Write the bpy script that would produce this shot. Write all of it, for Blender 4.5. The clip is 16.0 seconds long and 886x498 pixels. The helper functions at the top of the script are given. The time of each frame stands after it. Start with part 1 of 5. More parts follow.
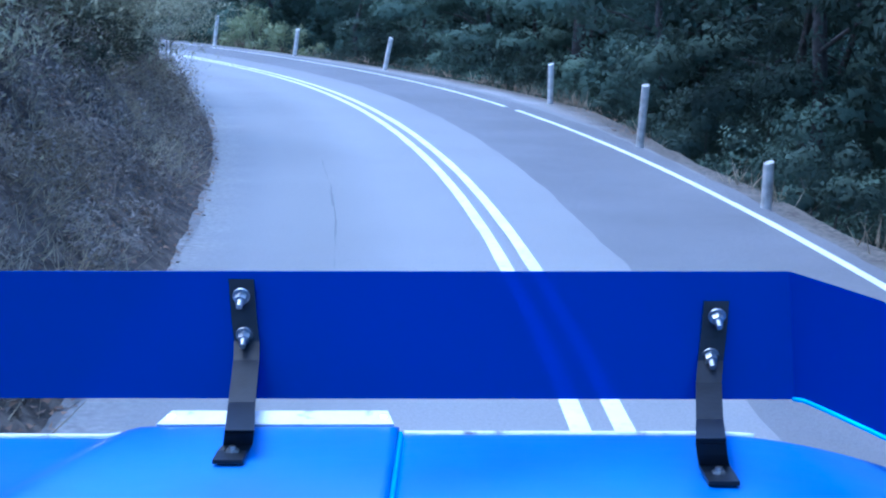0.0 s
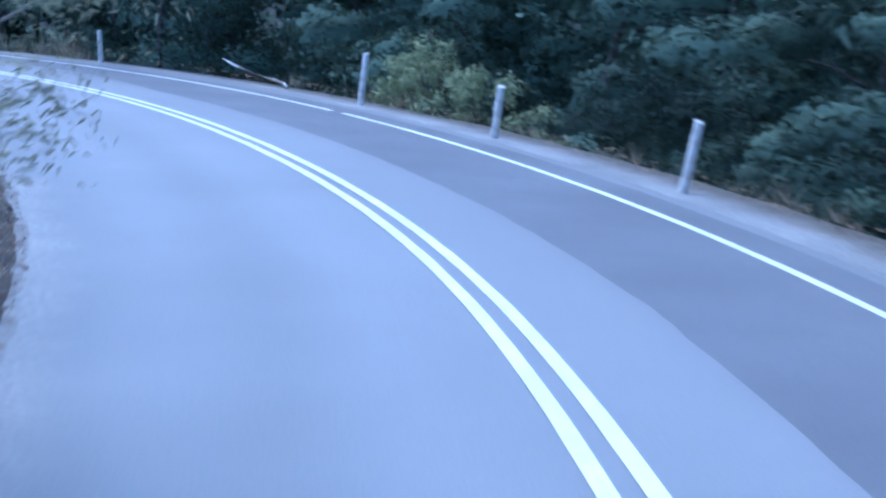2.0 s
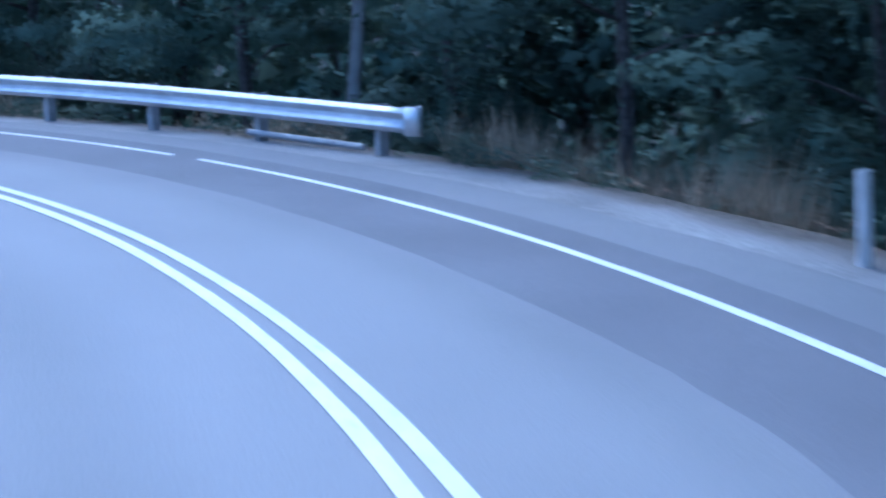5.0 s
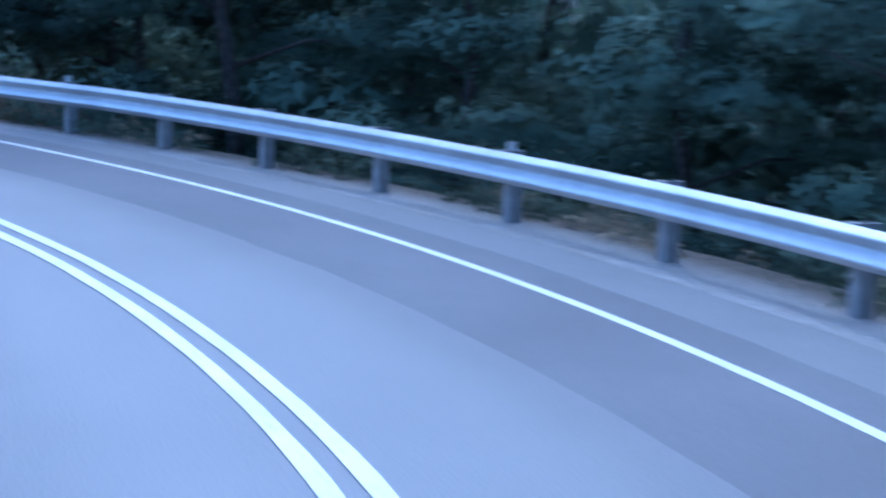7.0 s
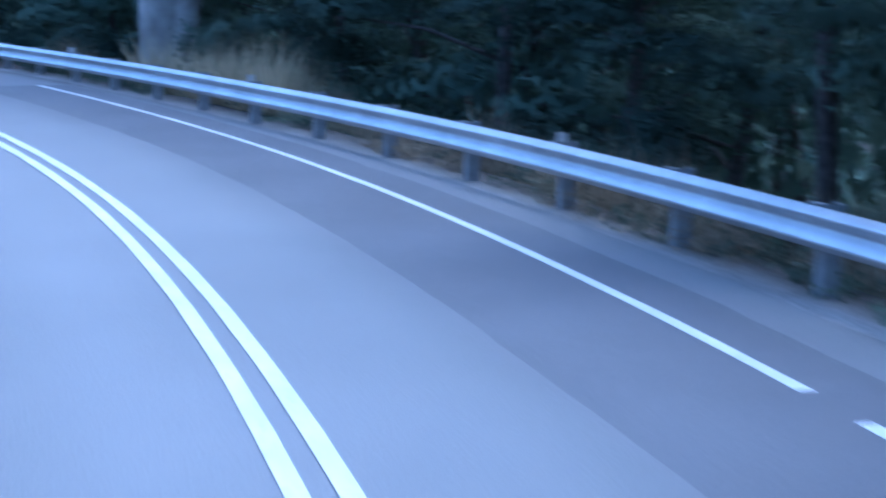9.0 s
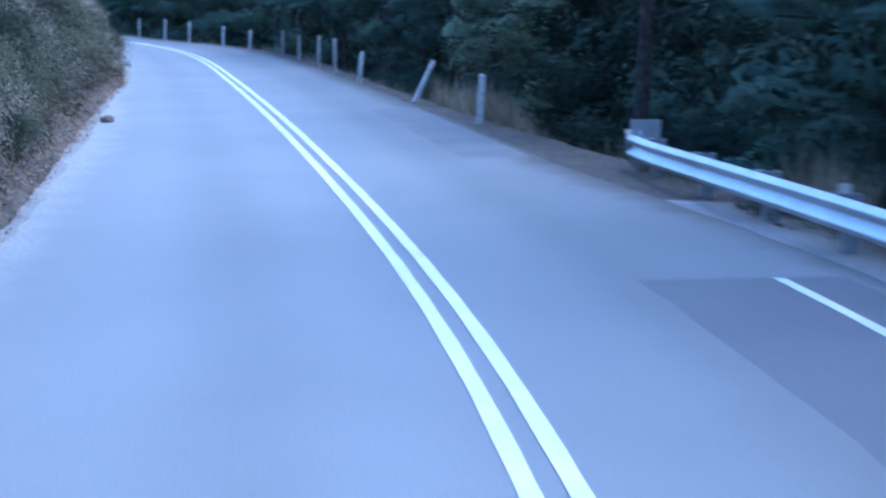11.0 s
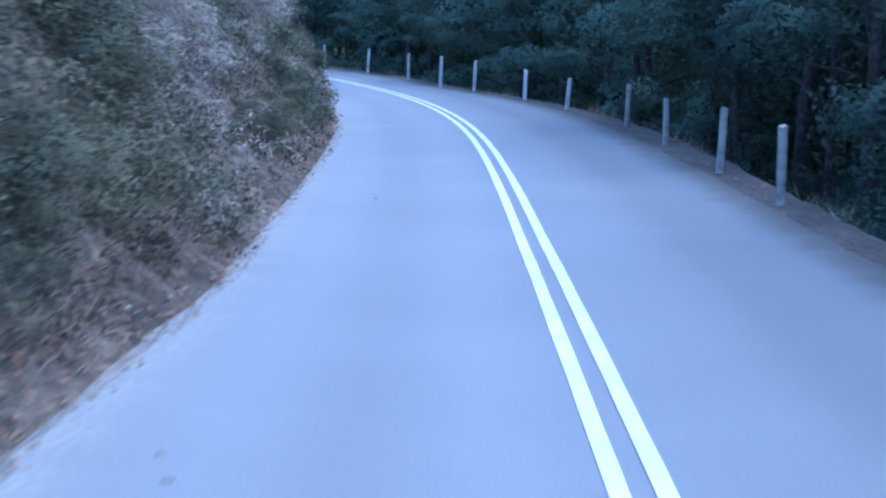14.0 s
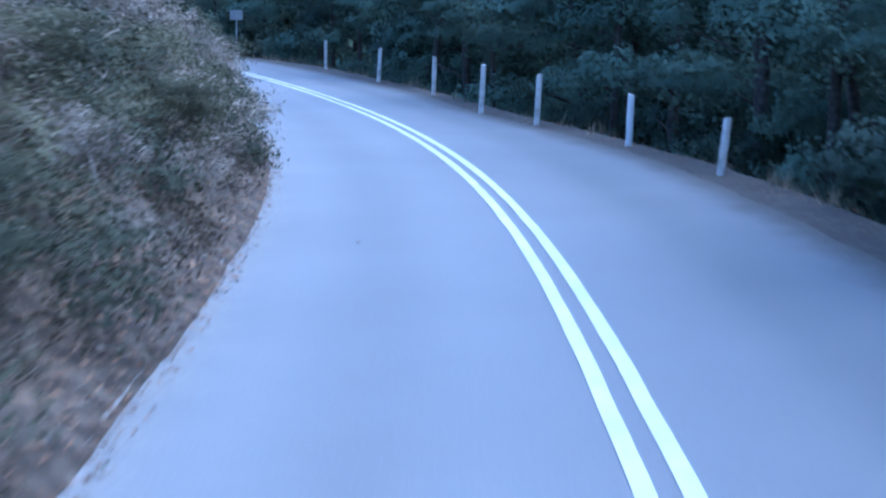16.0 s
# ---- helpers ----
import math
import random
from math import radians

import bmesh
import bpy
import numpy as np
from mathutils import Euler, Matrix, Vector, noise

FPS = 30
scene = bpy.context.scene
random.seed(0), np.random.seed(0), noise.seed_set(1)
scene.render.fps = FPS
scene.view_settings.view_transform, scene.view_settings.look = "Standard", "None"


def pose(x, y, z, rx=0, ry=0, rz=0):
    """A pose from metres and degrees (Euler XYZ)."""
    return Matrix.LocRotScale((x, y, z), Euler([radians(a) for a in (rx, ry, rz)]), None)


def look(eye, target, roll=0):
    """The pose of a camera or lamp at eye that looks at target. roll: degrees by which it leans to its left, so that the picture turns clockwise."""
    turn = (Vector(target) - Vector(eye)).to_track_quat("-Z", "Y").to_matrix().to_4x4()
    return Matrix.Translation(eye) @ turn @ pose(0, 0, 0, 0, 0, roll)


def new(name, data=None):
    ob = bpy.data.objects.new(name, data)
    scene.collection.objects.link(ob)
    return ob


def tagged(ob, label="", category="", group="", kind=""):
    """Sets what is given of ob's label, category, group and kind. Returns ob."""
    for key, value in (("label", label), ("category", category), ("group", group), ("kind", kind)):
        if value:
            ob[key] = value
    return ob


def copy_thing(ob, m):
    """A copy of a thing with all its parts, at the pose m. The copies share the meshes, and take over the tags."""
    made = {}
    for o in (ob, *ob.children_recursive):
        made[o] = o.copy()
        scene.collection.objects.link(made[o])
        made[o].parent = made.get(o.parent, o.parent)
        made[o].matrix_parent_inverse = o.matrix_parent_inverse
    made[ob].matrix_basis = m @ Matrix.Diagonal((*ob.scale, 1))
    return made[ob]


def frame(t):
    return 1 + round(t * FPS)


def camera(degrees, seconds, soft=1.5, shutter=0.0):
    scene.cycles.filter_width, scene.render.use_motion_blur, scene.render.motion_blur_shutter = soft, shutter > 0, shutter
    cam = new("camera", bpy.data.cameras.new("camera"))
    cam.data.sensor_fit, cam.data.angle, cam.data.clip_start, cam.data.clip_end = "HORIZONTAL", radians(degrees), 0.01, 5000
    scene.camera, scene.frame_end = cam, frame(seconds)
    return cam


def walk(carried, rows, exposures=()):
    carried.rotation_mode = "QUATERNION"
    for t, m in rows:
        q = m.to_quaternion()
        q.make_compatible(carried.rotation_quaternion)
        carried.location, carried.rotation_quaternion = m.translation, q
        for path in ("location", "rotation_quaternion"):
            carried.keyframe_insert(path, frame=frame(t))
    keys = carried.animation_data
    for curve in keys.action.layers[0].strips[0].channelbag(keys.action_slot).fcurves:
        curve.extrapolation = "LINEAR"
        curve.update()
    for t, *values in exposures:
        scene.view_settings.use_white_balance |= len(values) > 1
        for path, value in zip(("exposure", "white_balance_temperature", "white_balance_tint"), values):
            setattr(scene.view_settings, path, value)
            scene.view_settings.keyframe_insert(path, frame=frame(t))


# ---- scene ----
cam = camera(32.15, 16.0, soft=2.2, shutter=0.5)
PATH = [
    (0, look((4.669, 10.55, 2.2), (4.359, 12.496, 1.859), 2.58)),
    (0.5, look((3.637, 16.003, 2.2), (3.3, 17.948, 1.876), 2.95)),
    (1, look((2.48, 21.394, 2.2), (2.091, 23.326, 1.857), 2.03)),
    (1.5, look((1.096, 26.622, 2.2), (0.605, 28.527, 1.839), 1.95)),
    (2, look((-0.47, 31.585, 2.2), (-1.066, 33.463, 1.857), 2.69)),
    (2.5, look((-2.251, 36.197, 2.2), (-2.968, 38.033, 1.858), 2.42)),
    (3, look((-4.198, 40.302, 2.2), (-5.051, 42.076, 1.847), 2.37)),
    (3.5, look((-6.458, 44.083, 2.2), (-7.426, 45.796, 1.844), 2.69)),
    (4, look((-8.646, 47.47, 2.2), (-9.734, 49.11, 1.843), 1.96)),
    (4.5, look((-11.082, 50.613, 2.2), (-12.298, 52.16, 1.844), 0.96)),
    (5, look((-13.868, 53.532, 2.2), (-15.232, 54.95, 1.843), -0.44)),
    (5.5, look((-16.917, 56.095, 2.2), (-18.442, 57.344, 1.863), 0.06)),
    (6, look((-20.227, 58.172, 2.2), (-21.914, 59.196, 1.876), 0.58)),
    (6.5, look((-23.725, 59.666, 2.2), (-25.553, 60.419, 1.896), 1.43)),
    (7, look((-27.293, 60.591, 2.2), (-29.209, 61.054, 1.863), 2.52)),
    (7.5, look((-30.836, 60.948, 2.2), (-32.794, 61.126, 1.837), 1.43)),
    (8, look((-34.373, 60.748, 2.2), (-36.335, 60.635, 1.83), 1.17)),
    (8.5, look((-38.02, 59.953, 2.2), (-39.95, 59.583, 1.828), 0.94)),
    (9, look((-41.553, 58.807, 2.2), (-43.416, 58.17, 1.845), 1.66)),
    (9.5, look((-45.005, 57.085, 2.2), (-46.772, 56.209, 1.865), 1.03)),
    (10, look((-48.359, 54.898, 2.2), (-50.007, 53.81, 1.88), 0.03)),
    (10.5, look((-51.505, 52.411, 2.2), (-53.037, 51.166, 1.88), 0.4)),
    (11, look((-54.469, 49.533, 2.2), (-55.893, 48.167, 1.878), 0.54)),
    (11.5, look((-57.321, 46.39, 2.2), (-58.659, 44.937, 1.885), 0.97)),
    (12, look((-60.103, 43.039, 2.2), (-61.381, 41.528, 1.909), 1.95)),
    (12.5, look((-62.837, 39.509, 2.2), (-64.063, 37.958, 1.899), 1.86)),
    (13, look((-65.565, 35.938, 2.2), (-66.756, 34.358, 1.909), 1.75)),
    (13.5, look((-68.195, 32.334, 2.2), (-69.343, 30.723, 1.91), 1.03)),
    (14, look((-70.841, 28.741, 2.2), (-71.976, 27.121, 1.907), 0.94)),
    (14.5, look((-73.577, 24.936, 2.2), (-74.717, 23.319, 1.907), 0.83)),
    (15, look((-76.315, 21.02, 2.2), (-77.448, 19.4, 1.897), 0.34)),
    (15.5, look((-79.009, 17.096, 2.2), (-80.101, 15.454, 1.867), -1.06)),
    (16, look((-81.668, 13.034, 2.2), (-82.762, 11.389, 1.891), 1.08)),
]

# the clip is graded very blue: low white balance all along
# the drive starts from a stand
PATH.insert(1, (0.034, PATH[0][1]))
walk(cam, PATH, [(0, 2.22, 4320, 8), (1.5, 2.12, 4320, 8), (3.0, 1.92, 4320, 8), (8, 1.98, 4320, 8), (9, 2.1, 4320, 8), (10, 2.28, 4320, 8), (12.5, 2.12, 4320, 8), (14, 2.2, 4320, 8), (16, 2.28, 4320, 8)])

# ---- light ----
SUN_UP, SUN_TURN = radians(64), radians(288)
world = bpy.data.worlds.new("evening_sky")
scene.world = world
world.use_nodes = True
wn = world.node_tree.nodes
sky = wn.new("ShaderNodeTexSky")
sky.sky_type, sky.sun_disc = "NISHITA", False
sky.sun_elevation, sky.sun_rotation = SUN_UP, SUN_TURN
sky.air_density, sky.dust_density = 1.0, 2.0
wn["Background"].inputs["Strength"].default_value = 0.115
world.node_tree.links.new(sky.outputs[0], wn["Background"].inputs["Color"])
sun = new("sun", bpy.data.lights.new("sun", "SUN"))
sun.data.energy, sun.data.angle, sun.data.color = 0.35, radians(40), (1.0, 0.95, 0.88)
sun_way = Vector((math.sin(SUN_TURN) * math.cos(SUN_UP), math.cos(SUN_TURN) * math.cos(SUN_UP), math.sin(SUN_UP)))
sun.matrix_world = look(sun_way * 100, (0, 0, 0))


# ---- materials ----
def material(name, stops, scale=4.0, detail=6.0, rough=0.85, metal=0.0, bump=0.0, bump_scale=40.0, second=None, per_piece=0.0, coat=0.0, leaf=0.0):
    """A surface whose colour runs over stops (position, colour) by noise; second: (scale, strength) of a coarser stain."""
    m = bpy.data.materials.new(name)
    m.use_nodes = True
    n, l = m.node_tree.nodes, m.node_tree.links
    b = n["Principled BSDF"]
    co = n.new("ShaderNodeTexCoord")
    tex = n.new("ShaderNodeTexNoise")
    tex.inputs["Scale"].default_value, tex.inputs["Detail"].default_value = scale, detail
    l.new(co.outputs["Object"], tex.inputs["Vector"])
    ramp = n.new("ShaderNodeValToRGB")
    while len(ramp.color_ramp.elements) < len(stops):
        ramp.color_ramp.elements.new(0.5)
    for e, (p, c) in zip(ramp.color_ramp.elements, stops):
        e.position, e.color = p, (*c, 1)
    l.new(tex.outputs["Fac"], ramp.inputs["Fac"])
    out = ramp.outputs["Color"]
    if second:
        t2 = n.new("ShaderNodeTexNoise")
        t2.inputs["Scale"].default_value, t2.inputs["Detail"].default_value = second[0], 4.0
        l.new(co.outputs["Object"], t2.inputs["Vector"])
        mr = n.new("ShaderNodeMapRange")
        mr.inputs["From Min"].default_value, mr.inputs["From Max"].default_value = 0.3, 0.7
        mr.inputs["To Min"].default_value, mr.inputs["To Max"].default_value = 1 - second[1], 1 + second[1]
        l.new(t2.outputs["Fac"], mr.inputs["Value"])
        hs = n.new("ShaderNodeHueSaturation")
        l.new(mr.outputs[0], hs.inputs["Value"])
        l.new(out, hs.inputs["Color"])
        out = hs.outputs[0]
    if per_piece:
        g = n.new("ShaderNodeNewGeometry")
        mr = n.new("ShaderNodeMapRange")
        mr.inputs["To Min"].default_value, mr.inputs["To Max"].default_value = 1 - per_piece, 1 + per_piece
        l.new(g.outputs["Random Per Island"], mr.inputs["Value"])
        hs = n.new("ShaderNodeHueSaturation")
        l.new(mr.outputs[0], hs.inputs["Value"])
        l.new(out, hs.inputs["Color"])
        out = hs.outputs[0]
    l.new(out, b.inputs["Base Color"])
    b.inputs["Roughness"].default_value, b.inputs["Metallic"].default_value = rough, metal
    b.inputs["Coat Weight"].default_value = coat
    if leaf:
        b.inputs["Specular IOR Level"].default_value = 0.12
        tr = n.new("ShaderNodeBsdfTranslucent")
        l.new(out, tr.inputs["Color"])
        mix = n.new("ShaderNodeMixShader")
        mix.inputs[0].default_value = leaf
        l.new(b.outputs[0], mix.inputs[1])
        l.new(tr.outputs[0], mix.inputs[2])
        l.new(mix.outputs[0], n["Material Output"].inputs["Surface"])
    if bump:
        t3 = n.new("ShaderNodeTexNoise")
        t3.inputs["Scale"].default_value, t3.inputs["Detail"].default_value = bump_scale, 5.0
        l.new(co.outputs["Object"], t3.inputs["Vector"])
        bp = n.new("ShaderNodeBump")
        bp.inputs["Strength"].default_value, bp.inputs["Distance"].default_value = bump, 0.02
        l.new(t3.outputs["Fac"], bp.inputs["Height"])
        l.new(bp.outputs[0], b.inputs["Normal"])
    return m


ASPHALT = material("old_asphalt", [(0.3, (0.22, 0.22, 0.225)), (0.7, (0.295, 0.295, 0.30))], 55, 8, 0.8, bump=0.4, bump_scale=160, second=(0.4, 0.06))


def wear(m):
    """Oil-darkened strip between the wheel tracks and polished tracks, along the road."""
    n, l = m.node_tree.nodes, m.node_tree.links
    b = n["Principled BSDF"]
    old = b.inputs["Base Color"].links[0].from_socket
    at_off = n.new("ShaderNodeAttribute")
    at_off.attribute_name = "across"
    ramp = n.new("ShaderNodeValToRGB")
    ramp.color_ramp.interpolation = "EASE"
    pick = n.new("ShaderNodeMapRange")
    pick.inputs["From Min"].default_value, pick.inputs["From Max"].default_value = -4.0, 4.0
    l.new(at_off.outputs["Fac"], pick.inputs["Value"])
    for p, v in ((0.10, 0.98), (0.22, 1.07), (0.31, 0.95), (0.40, 1.07), (0.50, 1.0), (0.60, 0.99), (0.69, 0.84), (0.78, 0.90)):
        e = ramp.color_ramp.elements.new(p)
        e.color = (v / 1.1, v / 1.1, v / 1.1, 1)
    for e in (ramp.color_ramp.elements[0], ramp.color_ramp.elements[-1]):
        e.color = (0.78, 0.78, 0.78, 1)
    l.new(pick.outputs[0], ramp.inputs["Fac"])
    mul = n.new("ShaderNodeMix")
    mul.data_type, mul.blend_type = "RGBA", "MULTIPLY"
    mul.inputs["Factor"].default_value = 1.0
    l.new(old, mul.inputs["A"])
    l.new(ramp.outputs["Color"], mul.inputs["B"])
    l.new(mul.outputs["Result"], b.inputs["Base Color"])


wear(ASPHALT)


def dusted(m, attribute, start, end, low, high, most):
    """Lets brown dirt run over a surface towards its rim, with a ragged, soft edge."""
    n, l = m.node_tree.nodes, m.node_tree.links
    b = n["Principled BSDF"]
    old = b.inputs["Base Color"].links[0].from_socket
    where = n.new("ShaderNodeAttribute")
    where.attribute_name = attribute
    co = n.new("ShaderNodeTexCoord")
    rag = n.new("ShaderNodeTexNoise")
    rag.inputs["Scale"].default_value, rag.inputs["Detail"].default_value = 1.6, 9.0
    l.new(co.outputs["Object"], rag.inputs["Vector"])
    shift = n.new("ShaderNodeMath")
    shift.operation = "MULTIPLY_ADD"
    shift.inputs[1].default_value = 0.7
    l.new(rag.outputs["Fac"], shift.inputs[0])
    l.new(where.outputs["Fac"], shift.inputs[2])
    fac = n.new("ShaderNodeMapRange")
    fac.interpolation_type = "SMOOTHSTEP"
    fac.inputs["From Min"].default_value, fac.inputs["From Max"].default_value = start + 0.35, end + 0.35
    fac.inputs["To Max"].default_value = most
    l.new(shift.outputs[0], fac.inputs["Value"])
    fine = n.new("ShaderNodeTexNoise")
    fine.inputs["Scale"].default_value, fine.inputs["Detail"].default_value = 18.0, 10.0
    l.new(co.outputs["Object"], fine.inputs["Vector"])
    ramp = n.new("ShaderNodeValToRGB")
    ramp.color_ramp.elements[0].position, ramp.color_ramp.elements[0].color = 0.35, (*low, 1)
    ramp.color_ramp.elements[1].position, ramp.color_ramp.elements[1].color = 0.68, (*high, 1)
    l.new(fine.outputs["Fac"], ramp.inputs["Fac"])
    mix = n.new("ShaderNodeMix")
    mix.data_type = "RGBA"
    l.new(fac.outputs[0], mix.inputs["Factor"])
    l.new(old, mix.inputs["A"])
    l.new(ramp.outputs["Color"], mix.inputs["B"])
    l.new(mix.outputs["Result"], b.inputs["Base Color"])


dusted(ASPHALT, "rim", -0.75, 0.05, (0.062, 0.054, 0.046), (0.15, 0.13, 0.108), 0.92)
dusted(ASPHALT, "foot", -0.75, -0.1, (0.26, 0.248, 0.232), (0.44, 0.425, 0.40), 0.8)
NEW_ASPHALT = material("dark_asphalt", [(0.3, (0.115, 0.115, 0.125)), (0.7, (0.168, 0.168, 0.178))], 60, 8, 0.75, bump=0.4, bump_scale=170, second=(0.5, 0.12))
MENDED = material("mended_asphalt", [(0.3, (0.155, 0.153, 0.158)), (0.7, (0.215, 0.212, 0.218))], 60, 8, 0.8, bump=0.4, bump_scale=170, second=(0.8, 0.14))
LINE_PAINT = material("road_paint", [(0.2, (0.50, 0.51, 0.52)), (0.45, (0.72, 0.72, 0.72))], 14, 8, 0.7, bump=0.3, bump_scale=150, second=(1.5, 0.1))
GRAVEL = material("gravel", [(0.3, (0.18, 0.175, 0.172)), (0.55, (0.28, 0.272, 0.265)), (0.75, (0.38, 0.37, 0.36))], 22, 10, 0.95, bump=0.7, bump_scale=60, second=(0.8, 0.22))
dusted(GRAVEL, "out", -0.75, 0.1, (0.055, 0.047, 0.038), (0.17, 0.145, 0.115), 1.0)
DUST = material("pale_dust", [(0.3, (0.20, 0.188, 0.174)), (0.7, (0.34, 0.325, 0.305))], 7, 10, 0.95, bump=0.6, bump_scale=60, second=(0.9, 0.25))
FOREST_FLOOR = material("forest_floor", [(0.3, (0.014, 0.018, 0.012)), (0.5, (0.035, 0.036, 0.026)), (0.7, (0.065, 0.060, 0.045))], 6, 12, 0.95, bump=1.0, bump_scale=12, second=(0.3, 0.4))
# bank soil darkened so bare gaps in the scrub pass for shaded hollows
SOIL = material("leaf_litter_soil", [(0.3, (0.032, 0.027, 0.022)), (0.5, (0.085, 0.068, 0.051)), (0.7, (0.18, 0.145, 0.110))], 7, 12, 0.95, bump=1.0, bump_scale=25, second=(0.6, 0.4))
LITTER = material("dirt_and_litter", [(0.3, (0.05, 0.042, 0.036)), (0.55, (0.10, 0.085, 0.07)), (0.75, (0.17, 0.145, 0.12))], 16, 12, 0.95, bump=1.0, bump_scale=40, second=(0.7, 0.3))
STEEL = material("galvanised_steel", [(0.3, (0.60, 0.605, 0.61)), (0.7, (0.71, 0.715, 0.72))], 9, 6, 0.44, 0.68, bump=0.04, bump_scale=30, second=(1.2, 0.12))
POST_STEEL = material("dull_steel", [(0.3, (0.30, 0.31, 0.32)), (0.7, (0.42, 0.43, 0.44))], 9, 6, 0.6, 0.5, second=(2.0, 0.2))
WHITE_WOOD = material("weathered_white_timber", [(0.25, (0.40, 0.37, 0.33)), (0.5, (0.64, 0.62, 0.58)), (0.7, (0.75, 0.73, 0.69))], 7, 10, 0.8, bump=0.4, bump_scale=30, second=(1.5, 0.2))
GREY_WOOD = material("grey_weathered_timber", [(0.25, (0.26, 0.24, 0.21)), (0.5, (0.45, 0.43, 0.39)), (0.7, (0.58, 0.55, 0.51))], 7, 10, 0.85, bump=0.5, bump_scale=30, second=(1.5, 0.25))
NEW_WHITE = material("fresh_white_paint", [(0.3, (0.78, 0.78, 0.78)), (0.7, (0.84, 0.84, 0.84))], 7, 8, 0.55, bump=0.1)
BARK = material("dark_bark", [(0.3, (0.035, 0.030, 0.027)), (0.7, (0.115, 0.100, 0.088))], 11, 10, 0.95, bump=1.0, bump_scale=18, second=(1.0, 0.3))
PALE_BARK = material("pale_gum_bark", [(0.3, (0.25, 0.232, 0.205)), (0.55, (0.44, 0.415, 0.38)), (0.75, (0.58, 0.555, 0.52))], 2.2, 10, 0.9, bump=0.6, bump_scale=12, second=(0.7, 0.25))
LEAF_DARK = material("dark_leaves", [(0.3, (0.039, 0.059, 0.047)), (0.7, (0.092, 0.126, 0.094))], 0.6, 4, 0.85, per_piece=0.08, leaf=0.3, second=(0.6, 0.35))
LEAF_GREY = material("grey_green_leaves", [(0.3, (0.092, 0.122, 0.090)), (0.7, (0.180, 0.215, 0.155))], 0.8, 4, 0.85, per_piece=0.12, leaf=0.25, second=(0.5, 0.3))
LEAF_TEAL = material("blue_green_leaves", [(0.3, (0.080, 0.120, 0.090)), (0.7, (0.168, 0.230, 0.168))], 0.7, 4, 0.85, per_piece=0.10, leaf=0.25, second=(0.6, 0.35))
LEAF_BUSH = material("dull_green_leaves", [(0.3, (0.055, 0.066, 0.046)), (0.7, (0.125, 0.136, 0.092))], 0.8, 4, 0.85, per_piece=0.12, leaf=0.25, second=(1.0, 0.35))
LEAF_FRESH = material("fresh_green_leaves", [(0.3, (0.160, 0.210, 0.140)), (0.7, (0.300, 0.360, 0.235))], 0.8, 4, 0.85, per_piece=0.12, leaf=0.25, second=(1.0, 0.35))
LEAF_PALE = material("pale_olive_leaves", [(0.3, (0.215, 0.222, 0.140)), (0.7, (0.430, 0.420, 0.275))], 0.9, 5, 0.85, per_piece=0.15, leaf=0.3, second=(1.2, 0.4))
LEAF_OLIVE = material("olive_leaves", [(0.3, (0.092, 0.096, 0.060)), (0.7, (0.215, 0.208, 0.135))], 0.9, 5, 0.85, per_piece=0.15, leaf=0.25, second=(1.2, 0.45))
LEAF_LIGHT = material("light_leaves", [(0.3, (0.20, 0.24, 0.12)), (0.7, (0.40, 0.43, 0.25))], 0.8, 4, 0.8, per_piece=0.25, leaf=0.25)
STRAW = material("dry_grass", [(0.3, (0.24, 0.195, 0.13)), (0.7, (0.46, 0.39, 0.28))], 0.9, 5, 0.85, per_piece=0.45, leaf=0.25)
BLEACHED = material("bleached_grass", [(0.3, (0.42, 0.355, 0.22)), (0.7, (0.68, 0.60, 0.41))], 0.9, 5, 0.85, per_piece=0.35, leaf=0.3)
BRUSH = material("grey_brown_brush", [(0.3, (0.215, 0.186, 0.152)), (0.7, (0.48, 0.425, 0.355))], 0.8, 5, 0.85, per_piece=0.18, leaf=0.2, second=(1.3, 0.45))
BRACKEN = material("dry_twigs", [(0.3, (0.175, 0.147, 0.118)), (0.7, (0.41, 0.355, 0.290))], 0.8, 5, 0.85, per_piece=0.18, leaf=0.2, second=(1.3, 0.45))
DEAD_LEAF = material("fallen_leaves", [(0.3, (0.12, 0.066, 0.038)), (0.7, (0.33, 0.215, 0.135))], 1.2, 5, 0.85, per_piece=0.5)
DEAD_WOOD = material("bleached_wood", [(0.3, (0.52, 0.49, 0.45)), (0.7, (0.76, 0.73, 0.68))], 6, 8, 0.85, bump=0.5, bump_scale=25)
COVER = material("low_cover", [(0.3, (0.055, 0.048, 0.036)), (0.5, (0.115, 0.098, 0.072)), (0.7, (0.22, 0.18, 0.132))], 1.1, 5, 0.9, per_piece=0.2, leaf=0.15, second=(1.5, 0.4))
DRY_WOOD = material("grey_dry_wood", [(0.3, (0.20, 0.18, 0.155)), (0.7, (0.38, 0.345, 0.30))], 6, 8, 0.9, bump=0.5, bump_scale=25)
ROCK = material("brown_rock", [(0.3, (0.10, 0.075, 0.06)), (0.7, (0.25, 0.20, 0.17))], 9, 8, 0.9, bump=0.8, bump_scale=22)


# ---- the road's line: arcs by their bend (1/m) every 9 m, from a known point 27 m along ----
BENDS = [0.008, 0.008, 0.008, 0.0086, 0.0122, 0.023, 0.0184, 0.0302, 0.0372, 0.0459, 0.0357, 0.0151, 0.018, 0.0101, 0.0011, 0.0016,
         0.0007, 0.001, 0.0048, 0.010, 0.0097, 0.006, 0.003, 0.004, 0.014, 0.022, 0.022, 0.018, 0.01, 0.01]
STEP = 0.25
S0, S1 = -45.0, 260.0
KNOWN = (2.590, 25.729, 0.2576)


def bend(s):
    return np.interp(s, np.arange(len(BENDS)) * 9.0, BENDS)


